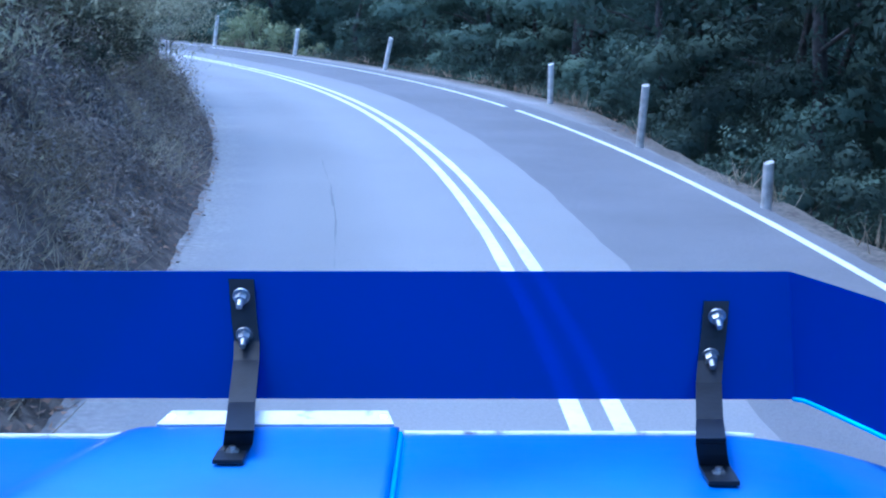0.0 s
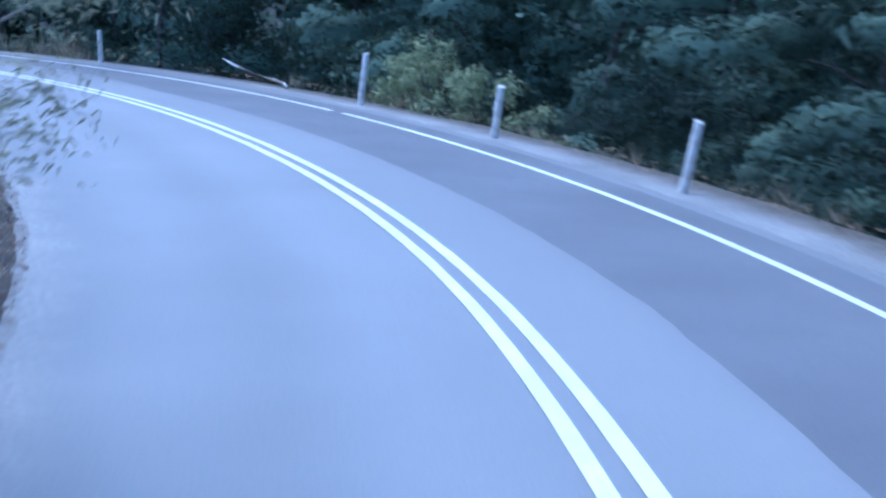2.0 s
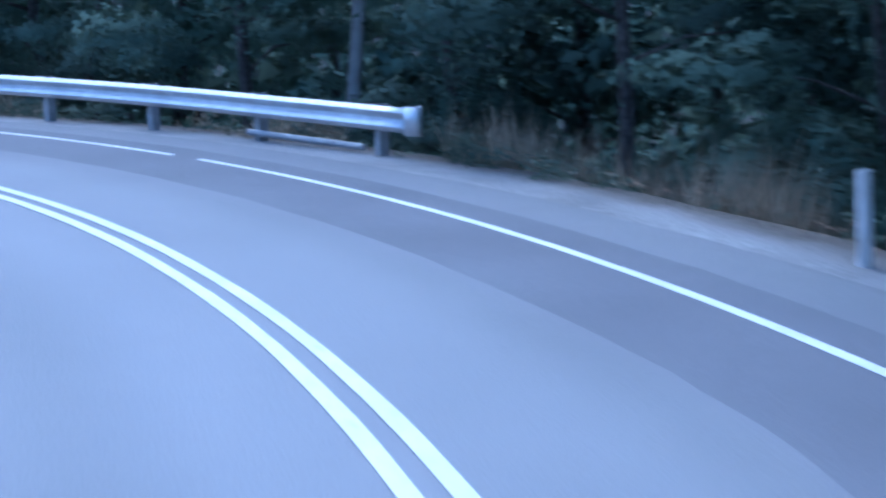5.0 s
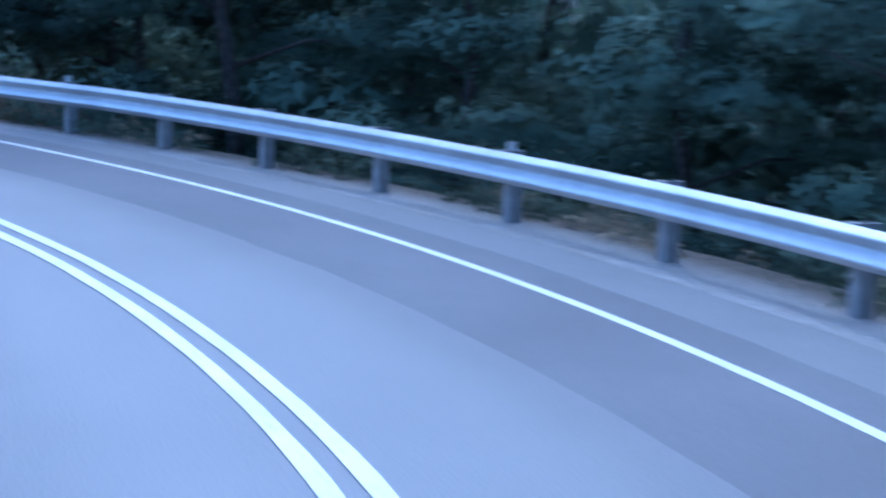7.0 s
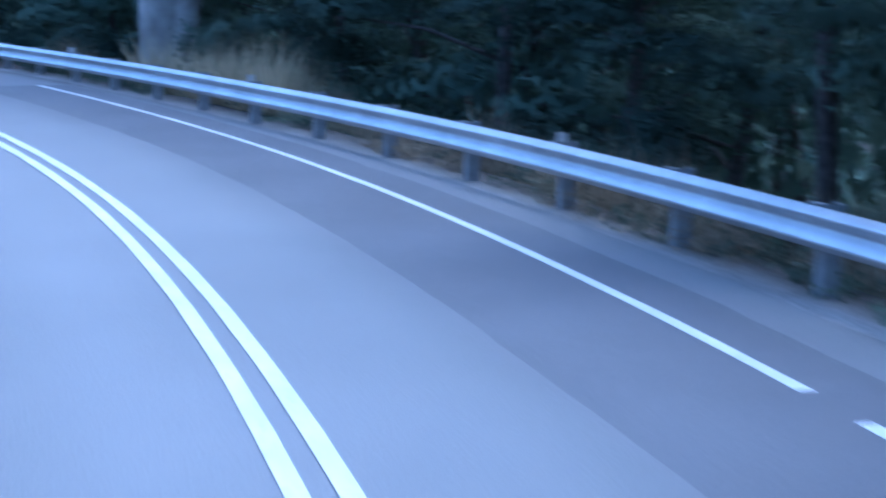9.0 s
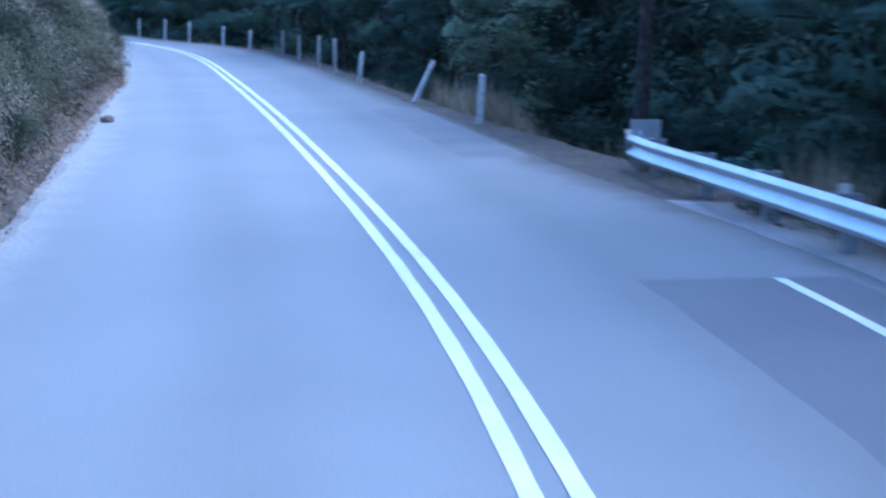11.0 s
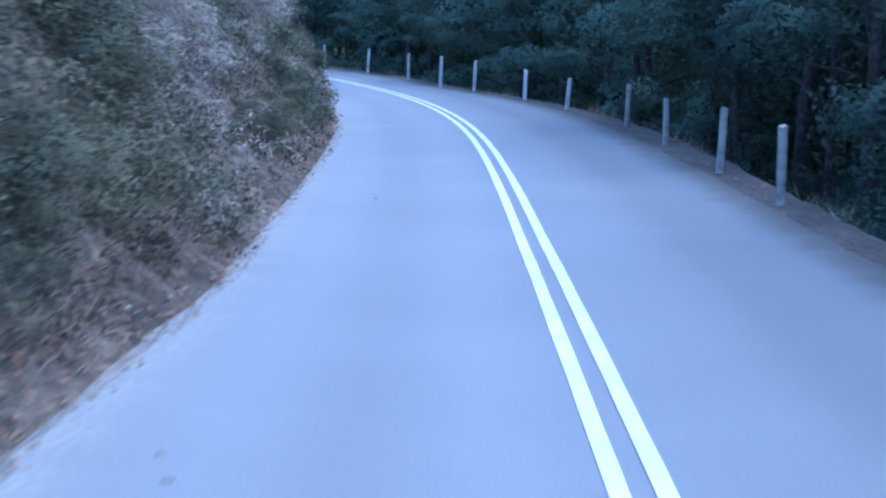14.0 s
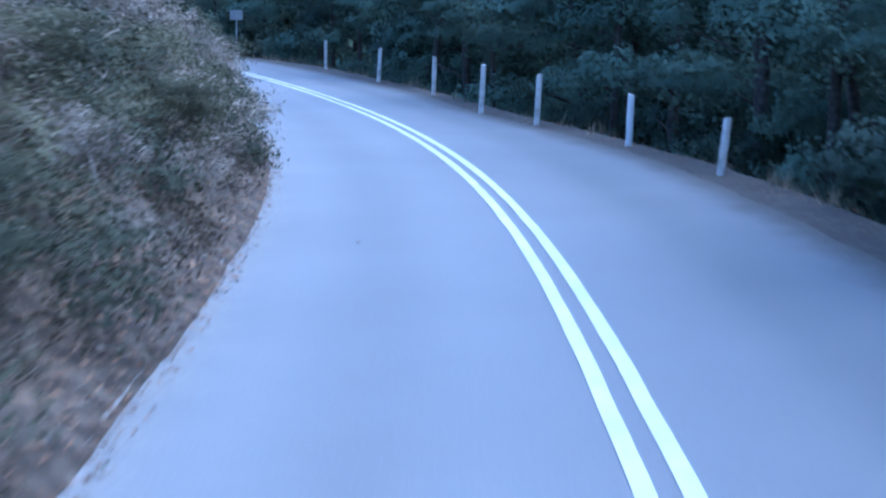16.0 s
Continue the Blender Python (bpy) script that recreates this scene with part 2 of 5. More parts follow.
def trace(sign, length):
    x, y, h = KNOWN
    out = []
    for i in range(int(length / STEP)):
        out.append((27 + sign * i * STEP, x, y, h))
        h += sign * bend(27 + sign * (i + 0.5) * STEP) * STEP
        x -= sign * math.sin(h) * STEP
        y += sign * math.cos(h) * STEP
    return out


LINE = np.array(trace(-1, 27 - S0)[:0:-1] + trace(1, S1 - 27))


def at(s, off, z=0.0):
    """The place s metres along the centre line and off metres to its right."""
    x, y, h = (np.interp(s, LINE[:, 0], LINE[:, n]) for n in (1, 2, 3))
    return Vector((x + off * math.cos(h), y + off * math.sin(h), z))


def heading(s):
    return float(np.interp(s, LINE[:, 0], LINE[:, 3]))


def verge(s):
    """Where the right shoulder ends and the ground falls away."""
    return np.interp(s, [0, 27, 33, 41, 60, 70, 77, 90, 97, 103, 126, 134, 140, 147, 157, 168, 176, 183, 187, 193, 200, 209, 260], [3.25, 3.3, 3.5, 4.6, 4.7, 5.3, 5.7, 5.4, 5.0, 4.6, 4.4, 3.65, 3.5, 3.4, 3.6, 3.8, 3.75, 3.15, 2.95, 3.35, 3.45, 4.0, 4.1])


def paved(s):
    """The right edge of the asphalt."""
    return np.interp(s, [0, 27, 38, 60, 66, 80, 100, 120, 128, 176, 183, 187, 193, 260], [3.02, 3.05, 3.6, 3.65, 4.25, 4.3, 4.0, 3.6, 3.05, 3.05, 2.6, 2.35, 2.75, 2.9])


def bank_foot(s):
    """Where the left bank begins."""
    return -np.interp(s, [0, 24, 36, 43, 51, 60, 120, 133, 141, 147, 155, 165, 180, 200], [2.75, 2.75, 2.85, 3.2, 3.5, 3.7, 3.7, 3.5, 3.3, 2.95, 2.9, 2.85, 2.75, 2.75])


def height(s, off):
    """The ground's height over the plan; works on arrays."""
    left = bank_foot(s) - off
    right = off - verge(s) - 0.15
    up = np.where(left < 0.55, 0.85 * left, np.where(left < 3.2, 0.47 + 1.34 * (left - 0.55), 4.02 + 0.5 * (left - 3.2)))
    up = np.minimum(up, 9 + 0.12 * left)
    down = -(np.clip(right, 0, 1.2) * 0.95 + np.clip(right - 1.2, 0, 8.8) * 0.58 + np.clip(right - 10, 0, None) * 0.25)
    down = np.maximum(down, -11 + 0.0 * right) + np.clip(0.45 * (right - 45), 0, 32)
    z = np.where(left > 0, up, np.where(right > 0, down, -0.06))
    return z


# ---- meshes ----
def mesh(name, verts, faces, mat, smooth=False):
    me = bpy.data.meshes.new(name)
    me.from_pydata([tuple(v) for v in verts], [], faces)
    me.materials.append(mat)
    if smooth:
        me.polygons.foreach_set("use_smooth", [True] * len(me.polygons))
    me.update()
    return me


def slips(name, corners, mat, rounding=None):
    """One mesh of loose leaves or blades: corners is an array (n, corners of each, 3); rounding: a soft normal for each leaf."""
    n, k = corners.shape[:2]
    me = bpy.data.meshes.new(name)
    me.vertices.add(k * n)
    me.vertices.foreach_set("co", np.ascontiguousarray(corners, dtype=np.float32).ravel())
    me.loops.add(k * n)
    me.loops.foreach_set("vertex_index", np.arange(k * n, dtype=np.int32))
    me.polygons.add(n)
    me.polygons.foreach_set("loop_start", np.arange(0, k * n, k, dtype=np.int32))
    me.polygons.foreach_set("loop_total", np.full(n, k, dtype=np.int32))
    me.materials.append(mat)
    me.update(calc_edges=True)
    if rounding is not None:
        me.polygons.foreach_set("use_smooth", np.ones(n, dtype=bool))
        me.normals_split_custom_set_from_vertices(np.repeat(rounding, k, axis=0).astype(np.float32))
    return me


def part(name, me, parent, label="", m=None):
    ob = new(name, me)
    ob.parent = parent
    if m is not None:
        ob.matrix_basis = m
    return tagged(ob, label=label)


def empty(name, m, label, category, group="", kind=""):
    ob = new(name)
    ob.matrix_basis = m
    return tagged(ob, label, category, group, kind)


def ribbon(name, s_from, s_to, left, right, z, mat, step=0.5, rows=None, wobble=0.0, seed=0, thick=0.0):
    """A strip along the road between two offsets (numbers or functions of s)."""
    ss = np.linspace(s_from, s_to, max(2, int(round((s_to - s_from) / step)) + 1))
    rows = rows or 2
    verts, faces, offs = [], [], []
    for s in ss:
        a = left(s) if callable(left) else left
        b = right(s) if callable(right) else right
        for j in range(rows):
            off = a + (b - a) * j / (rows - 1)
            if wobble and (j == 0 or j == rows - 1):
                off += wobble * (noise.noise((s * 0.9, j * 7.3 + seed, 2.0)) + 0.6 * noise.noise((s * 3.1, j * 3.3 + seed, 5.0)))
            offs.append(off)
            zz = z(s, off) if callable(z) else z
            verts.append(at(s, off, zz))
    for i in range(len(ss) - 1):
        for j in range(rows - 1):
            k = i * rows + j
            faces.append((k, k + 1, k + rows + 1, k + rows))
    me = mesh(name, verts, faces, mat, True)
    across = me.attributes.new("across", "FLOAT", "POINT")
    across.data.foreach_set("value", offs)
    along = [s for s in ss for j in range(rows)]
    rim = me.attributes.new("rim", "FLOAT", "POINT")
    rim.data.foreach_set("value", [max(o - paved(s) - np.interp(s, [112, 126], [0.6, 0.0]), bank_foot(s) - o - 0.45) for s, o in zip(along, offs)])
    foot = me.attributes.new("foot", "FLOAT", "POINT")
    foot.data.foreach_set("value", [bank_foot(s) - o + np.interp(s, [60, 124, 131, 138, 144, 165], [-0.15, -0.1, 0.15, 0.1, -0.2, -0.3]) for s, o in zip(along, offs)])
    out = me.attributes.new("out", "FLOAT", "POINT")
    out.data.foreach_set("value", [o - verge(s) for s, o in zip(along, offs)])
    return new(name, me)


def tube(points, radii, sides=8):
    """Vertices and faces of a bent, tapered stem."""
    verts, faces = [], []
    for n, (p, r) in enumerate(zip(points, radii)):
        p = Vector(p)
        way = (Vector(points[min(n + 1, len(points) - 1)]) - Vector(points[max(n - 1, 0)])).normalized()
        side = way.orthogonal().normalized() if abs(way.z) < 0.95 else Vector((1, 0, 0))
        side = (side - way * side.dot(way)).normalized()
        other = way.cross(side)
        for k in range(sides):
            a = 2 * math.pi * k / sides
            verts.append(p + (side * math.cos(a) + other * math.sin(a)) * r)
    for n in range(len(points) - 1):
        for k in range(sides):
            faces.append((n * sides + k, n * sides + (k + 1) % sides, (n + 1) * sides + (k + 1) % sides, (n + 1) * sides + k))
    faces.append(tuple(range(sides))[::-1])
    faces.append(tuple(range((len(points) - 1) * sides, len(points) * sides)))
    return verts, faces


def joined(pieces):
    verts, faces = [], []
    for v, f in pieces:
        faces += [tuple(i + len(verts) for i in g) for g in f]
        verts += list(v)
    return verts, faces


# ---- ground ----
def nearest(xs, ys):
    """For points of the plan: metres along the road and to its right."""
    pts = np.stack([xs.ravel(), ys.ravel()], 1)
    sub = LINE[::4]
    s, off = np.empty(len(pts)), np.empty(len(pts))
    for i in range(0, len(pts), 4000):
        p = pts[i:i + 4000]
        d = (p[:, :1] - sub[:, 1]) ** 2 + (p[:, 1:] - sub[:, 2]) ** 2
        j = d.argmin(1)
        h = sub[j, 3]
        side = (p[:, 0] - sub[j, 1]) * np.cos(h) + (p[:, 1] - sub[j, 2]) * np.sin(h)
        s[i:i + 4000], off[i:i + 4000] = sub[j, 0], np.sign(side) * np.sqrt(d[np.arange(len(p)), j])
    return s, off


def spread(a, b, step):
    """Grid lines: fine between a and b, then ever wider out to two kilometres."""
    inner = np.arange(a, b + step / 2, step)
    outer = np.cumsum(1.5 * 1.35 ** np.arange(19))
    return np.concatenate([a - outer[::-1], inner, b + outer])


gx, gy = spread(-150, 40, 1.0), spread(-75, 105, 1.0)
XX, YY = np.meshgrid(gx, gy, indexing="ij")
GS, GO = nearest(XX, YY)
GZ = height(GS, GO)
rough_up = np.array([noise.noise((x * 0.35, y * 0.35, 0.0)) * 0.35 + noise.noise((x * 1.1, y * 1.1, 3.0)) * 0.14 for x, y in zip(XX.ravel(), YY.ravel())])
clear = np.clip(np.maximum(bank_foot(GS) - GO, GO - verge(GS)), 0, 1.5) / 1.5
GZ = GZ + rough_up * clear
GZ = GZ - 0.35 * np.where((GO < verge(GS) + 4.0) & (GO > bank_foot(GS) - 4.3), 1.0, 0.0)
nx, ny = len(gx), len(gy)
gi = np.arange(nx * ny).reshape(nx, ny)
gf = np.stack([gi[:-1, :-1], gi[1:, :-1], gi[1:, 1:], gi[:-1, 1:]], -1).reshape(-1, 4)
ground_mesh = bpy.data.meshes.new("ground")
ground_mesh.from_pydata(np.stack([XX.ravel(), YY.ravel(), GZ], 1).tolist(), [], gf.tolist())
ground_mesh.polygons.foreach_set("use_smooth", [True] * len(ground_mesh.polygons))
ground_mesh.materials.append(FOREST_FLOOR)
tagged(new("ground", ground_mesh), "brown leaf litter and soil of a steep wooded hillside", "ground", kind="structure")

def camber(s, o):
    return -0.05 * max(0, o - 3.2)


road = tagged(ribbon("road", S0 + 1, S1 - 2, lambda s: bank_foot(s) - 0.3, paved, camber, ASPHALT, 0.5, 19, 0.06, 3), "worn grey asphalt mountain road", "road", kind="structure")
def fall(s, o):
    return -0.012 - 0.05 * max(0, o - 3.2)


def slope_skin(s, o):
    p, d = at(s, o), o - verge(s)
    k = min(1.5, max(0.0, d)) / 1.5
    return float(height(np.array(s), np.array(o))) - 0.10 * (1 - k) + k * (noise.noise((p.x * 0.35, p.y * 0.35, 0.0)) * 0.35 + noise.noise((p.x * 1.1, p.y * 1.1, 3.0)) * 0.14 + 0.06 * noise.noise((p.x * 3.5, p.y * 3.5, 8.0)))


tagged(ribbon("shoulder", S0 + 1, 124.2, lambda s: paved(s) - 0.3, lambda s: verge(s) + 0.22, fall, GRAVEL, 0.5, 6, 0.10, 9), "grey gravel shoulder along the asphalt", "shoulder", kind="structure")
tagged(ribbon("dirt_verge", 124, S1 - 2, lambda s: paved(s) - 0.2, lambda s: verge(s) + 0.22, lambda s, o: fall(s, o) - 0.004, LITTER, 0.5, 6, 0.12, 9), "brown dirt verge strewn with leaf litter", "verge", kind="structure")
tagged(ribbon("slope", S0 + 1, S1 - 2, lambda s: verge(s) - 0.15, lambda s: verge(s) + 4.6, slope_skin, LITTER, 0.4, 14), "earth slope with leaf litter falling away below the shoulder", "slope", kind="structure")
tagged(ribbon("gutter", S0 + 1, 170, lambda s: bank_foot(s) - 0.35, lambda s: bank_foot(s) + np.interp(s, [40, 60, 126, 131, 137, 142, 150, 168], [0.06, 0.12, 0.14, 0.2, 0.14, 0.05, 0.02, -0.05]), lambda s, o: 0.005 if o > bank_foot(s) else 0.03, DUST, 0.25, 3, 0.09, 5), "pale dusty gutter at the foot of the bank", "gutter", kind="structure")


def bank_skin(s, o):
    p = at(s, o)
    d = min(1.5, max(0.0, bank_foot(s) - o)) / 1.5
    ragged = (0.06 + 0.16 * d) * noise.noise((p.x * 1.2, p.y * 1.2, 4.0)) + 0.05 * noise.noise((p.x * 4.0, p.y * 4.0, 6.0))
    if o > bank_foot(s):
        return -0.03
    return float(height(np.array(s), np.array(o))) + ragged + d * (noise.noise((p.x * 0.35, p.y * 0.35, 0.0)) * 0.35 + noise.noise((p.x * 1.1, p.y * 1.1, 3.0)) * 0.14 + 0.08 * noise.noise((p.x * 3.5, p.y * 3.5, 8.0)))


tagged(ribbon("bank", S0 + 1, S1 - 2, lambda s: bank_foot(s) - 4.8, lambda s: bank_foot(s) + 0.08, bank_skin, SOIL, 0.25, 20), "steep earth bank cut above the road", "bank", kind="structure")


def strip_edge(s):
    """The inner edge of the resurfaced strip."""
    return np.interp(s, [8, 26, 45, 62, 67, 100, 119], [0.85, 0.85, 1.12, 1.15, 1.70, 1.45, 1.55])


tagged(ribbon("resurfaced_strip", 8, 119.3, strip_edge, lambda s: min(paved(s) + 0.06, np.interp(s, [8, 30, 40, 119], [3.2, 3.2, 3.45, 3.4])), lambda s, o: (0.004 if strip_edge(s) + 0.10 < o < 3.33 or (s < 36 and o > strip_edge(s) + 0.10) else -0.002) + camber(s, o), NEW_ASPHALT, 0.5, 16, 0.05, 21), "darker resurfaced strip in the outer lane", "road", kind="structure")
def LINE_SHIFT(s):
    return np.interp(s, [55, 72, 150, 165], [0.0, -0.1, -0.09, -0.05])


tagged(ribbon("road_repair", 128.6, 139.0, 1.86, lambda s: 3.0, lambda s, o: (0.004 if 1.95 < o < 2.9 and 128.9 < s < 138.6 else -0.002) + camber(s, o), MENDED, 0.4, 8, 0.03, 43), "slightly darker mended stretch of asphalt by the verge", "road", kind="structure")
for side in (-0.115, 0.115):
    tagged(ribbon("centre_line", S0 + 1, S1 - 2, lambda s, k=side: k - 0.055 + LINE_SHIFT(s), lambda s, k=side: k + 0.055 + LINE_SHIFT(s), 0.008, LINE_PAINT, 0.4, 2, 0.008, 31), "white painted centre line, one of a pair", "road marking", "double centre line", "structure")
for a in (-0.8, 19.2, 39.5, 58.55, 78.4, 98.65):
    tagged(ribbon("edge_line", a, a + {39.5: 18.6, 58.55: 19.3, 78.4: 19.65, 98.65: 20.6}.get(a, 19.6), lambda s: np.interp(s, [58, 100, 112], [2.79, 2.75, 2.71]), lambda s: np.interp(s, [58, 100, 112], [2.89, 2.85, 2.81]), 0.008, LINE_PAINT, 0.4, 2, 0.008, 37), "white painted edge line with gaps", "road marking", "edge line", "structure")


# ---- guide posts ----
def guide_post(s, off, low, top, lean, wide=0.060, mat=WHITE_WOOD, label="weathered white timber guide post on the shoulder"):
    """A round timber post with a sloped top; lean: degrees away from the road."""
    tall = top - low
    bm = bmesh.new()
    bmesh.ops.create_cone(bm, cap_ends=True, segments=14, radius1=wide, radius2=wide * 0.95, depth=tall + 0.3)
    for v in bm.verts:
        v.co.z += (tall - 0.3) / 2
        if v.co.z > tall - 0.01:
            v.co.z += v.co.x * 0.35
    bmesh.ops.bevel(bm, geom=[e for e in bm.edges if all(v.co.z > tall - 0.1 for v in e.verts)], offset=0.008, segments=1, affect="EDGES")
    me = bpy.data.meshes.new("guide_post")
    bm.to_mesh(me)
    bm.free()
    me.materials.append(mat)
    ob = new("guide_post", me)
    ob.matrix_basis = Matrix.Translation(at(s, off, low)) @ Matrix.Rotation(heading(s), 4, "Z") @ Matrix.Rotation(radians(lean), 4, "Y") @ Matrix.Rotation(s * 2.3, 4, "Z")
    return tagged(ob, label, "guide post", "guide posts along the shoulder")


for s, off, low, top, lean in ((27.50, 3.13, 0.05, 0.49, -1), (33.28, 3.29, 0.06, 0.89, 2), (41.25, 4.33, -0.13, 0.72, -2), (55.22, 4.02, -0.11, 0.72, 6), (60.14, 4.21, 0.0, 0.87, 5), (70.25, 4.84, -0.10, 0.67, -4),
                               (134.7, 3.43, -0.08, 0.86, 3), (147.43, 3.09, -0.01, 0.82, 5), (153.32, 3.27, 0.06, 0.98, -1), (157.44, 3.31, 0.07, 0.97, 2), (162.89, 3.44, 0.04, 0.83, -1), (167.74, 3.58, 0.02, 0.9, 2), (174.3, 3.51, -0.02, 0.77, 5),
                               (182.92, 2.82, 0.08, 0.98, 2), (186.2, 2.50, 0.12, 1.02, 2), (192.94, 3.08, 0.06, 0.96, 1), (199.38, 3.15, 0.10, 1.0, 3), (209.3, 3.84, 0.09, 0.98, -1)):
    guide_post(s, off, low, top, lean, mat=GREY_WOOD if 150 < s < 170 or s < 35 else WHITE_WOOD, label=("grey" if 150 < s < 170 or s < 35 else "weathered white") + " timber guide post on the shoulder")
guide_post(49.94, 4.03, -0.07, 0.78, 10, label="leaning weathered white guide post with a dark cap")
guide_post(140.56, 3.30, 0.0, 0.95, 25, label="white guide post knocked over to a steep lean")
guide_post(178.61, 3.34, -0.03, 0.84, 1, mat=NEW_WHITE, label="freshly painted bright white guide post on the shoulder")


# ---- guardrail ----
def rail_off(s):
    return np.interp(s, [77, 79.2, 90, 96.3, 103, 113, 126, 128], [5.20, 4.95, 4.65, 4.55, 4.2, 3.75, 3.85, 4.0])


def w_depth(z):
    """How far the beam stands out at a height z of its 0.31 m: two rounded waves and a groove."""
    knots = ((0.0, 0.015), (0.060, 0.088), (0.170, 0.004), (0.250, 0.088), (0.31, 0.018))
    for (z0, d0), (z1, d1) in zip(knots, knots[1:]):
        if z <= z1 + 1e-6:
            f = (z - z0) / (z1 - z0)
            return d0 + (d1 - d0) * (0.55 * f + 0.45 * f * f * (3 - 2 * f))


W_SHAPE = [(w_depth(0.31 * k / 24), 0.31 * k / 24) for k in range(25)]


def rail_low(s):
    return np.interp(s, [77, 84, 96, 103, 113, 127], [0.22, 0.30, 0.33, 0.30, 0.25, 0.13])



def w_beam(name, s_from, s_to, mat):
    """The folded beam, swept along the shoulder, bulging towards the road."""
    ss = np.linspace(s_from, s_to, int((s_to - s_from) / 0.5) + 1)
    outline = [(-d, z) for d, z in W_SHAPE] + [(-d + 0.006, z) for d, z in W_SHAPE[::-1]]
    k = len(outline)
    verts = [at(s, rail_off(s) + d, rail_low(s) + z) for s in ss for d, z in outline]
    faces = [(i * k + j, i * k + (j + 1) % k, (i + 1) * k + (j + 1) % k, (i + 1) * k + j) for i in range(len(ss) - 1) for j in range(k)]
    faces += [tuple(range(k))[::-1], tuple(range((len(ss) - 1) * k, len(ss) * k))]
    return mesh(name, verts, faces, mat, True)


def box(size, centre=(0, 0, 0), bevel=0.0, mat=None, name="piece"):
    bm = bmesh.new()
    bmesh.ops.create_cube(bm, size=1.0)
    for v in bm.verts:
        v.co = Vector((v.co.x * size[0] + centre[0], v.co.y * size[1] + centre[1], v.co.z * size[2] + centre[2]))
    if bevel:
        bmesh.ops.bevel(bm, geom=bm.edges[:], offset=bevel, segments=2, affect="EDGES")
    me = bpy.data.meshes.new(name)
    bm.to_mesh(me)
    bm.free()
    if mat:
        me.materials.append(mat)
    return me


def channel(name, wide, deep, thick, z0, z1, mat):
    """A C-shaped post, open away from the traffic's side."""
    o = [(-wide / 2, -deep / 2), (wide / 2, -deep / 2), (wide / 2, deep / 2), (wide / 2 - thick, deep / 2), (wide / 2 - thick, -deep / 2 + thick), (-wide / 2 + thick, -deep / 2 + thick), (-wide / 2 + thick, deep / 2), (-wide / 2, deep / 2)]
    verts = [(x, y, z) for z in (z0, z1) for x, y in o]
    faces = [(i, (i + 1) % 8, 8 + (i + 1) % 8, 8 + i) for i in range(8)]
    faces += [(3, 2, 1, 4), (4, 1, 0, 5), (5, 0, 7, 6), (11, 12, 9, 10), (12, 13, 8, 9), (13, 14, 15, 8)]
    return mesh(name, verts, faces, mat)


guardrail = empty("guardrail", Matrix.Identity(4), "galvanised steel W-beam guardrail on short steel posts", "guardrail")
part("beam", w_beam("beam", 77.0, 127.3, STEEL), guardrail, "long folded galvanised beam")
post_mesh = channel("post", 0.15, 0.11, 0.02, -1.1, 0.31, POST_STEEL)
block_mesh = box((0.10, 0.12, 0.32), (0, 0, 0.155), 0.006, POST_STEEL, "spacer")
plate_mesh = box((0.12, 0.015, 0.09), (0, 0, 0.365), 0.003, WHITE_WOOD, "reflector")
n_post = 0
s = 77.6
while s < 127.2:
    turn = Matrix.Rotation(heading(s), 4, "Z")
    post = part("post", post_mesh, guardrail, m=Matrix.Translation(at(s, rail_off(s) + 0.19, rail_low(s))) @ turn)
    part("spacer", block_mesh, post, m=Matrix.Translation((-0.12, 0, 0)))
    if n_post in (6, 10, 14, 18, 22):
        part("reflector", plate_mesh, post, "small square delineator plate", Matrix.Translation((-0.12, -0.1, 0)))
    n_post += 1
    s += 1.96


def end_terminal(s, sign, label, tall=0.36):
    """The flared, rolled-round end piece of the rail."""
    verts, faces = [], []
    k = 9
    for i in range(k):
        a = math.pi * i / (k - 1)
        for z in (0.155 - tall / 2, 0.155 + tall / 2):
            for d in (0.11, 0.10):
                verts.append((0.02 + math.cos(a) * d, sign * (0.12 + math.sin(a) * d * 1.6), z))
    for i in range(k - 1):
        q = i * 4
        faces += [(q, q + 4, q + 6, q + 2), (q + 1, q + 3, q + 7, q + 5), (q + 2, q + 6, q + 7, q + 3), (q, q + 1, q + 5, q + 4)]
    part("end_piece", mesh("end_piece", verts, faces, STEEL, True), guardrail, label, Matrix.Translation(at(s, rail_off(s) + 0.02, rail_low(s))) @ Matrix.Rotation(heading(s), 4, "Z"))


end_terminal(77.1, -1, "rounded galvanised end piece")
end_terminal(127.2, 1, "rounded galvanised end piece", 0.40)
for s in (77.8, 125.2):
    a, b = at(s, rail_off(s) + 0.1, rail_low(s) - 0.26), at(s + 1.9, rail_off(s + 1.9) + 0.1, rail_low(s + 1.9) - 0.24)
    part("ground_strut", mesh("ground_strut", *tube([a, b], [0.045, 0.045], 8), POST_STEEL), guardrail, "low steel strut between the end posts")
part("end_plate", box((0.42, 0.03, 0.62), (0, 0, 0.32), 0.01, STEEL, "end_plate"), guardrail, "square steel end plate", Matrix.Translation(at(127.4, rail_off(127.4) + 0.2)) @ Matrix.Rotation(heading(127.6), 4, "Z"))
part("end_post", box((0.16, 0.14, 1.1), (0, 0, -0.2), 0.01, POST_STEEL, "end_post"), guardrail, m=Matrix.Translation(at(127.5, rail_off(127.5) + 0.2)) @ Matrix.Rotation(heading(127.5), 4, "Z"))


# ---- plants ----
def unit(rng, n):
    v = rng.normal(size=(n, 3))
    return v / np.linalg.norm(v, axis=1, keepdims=True)


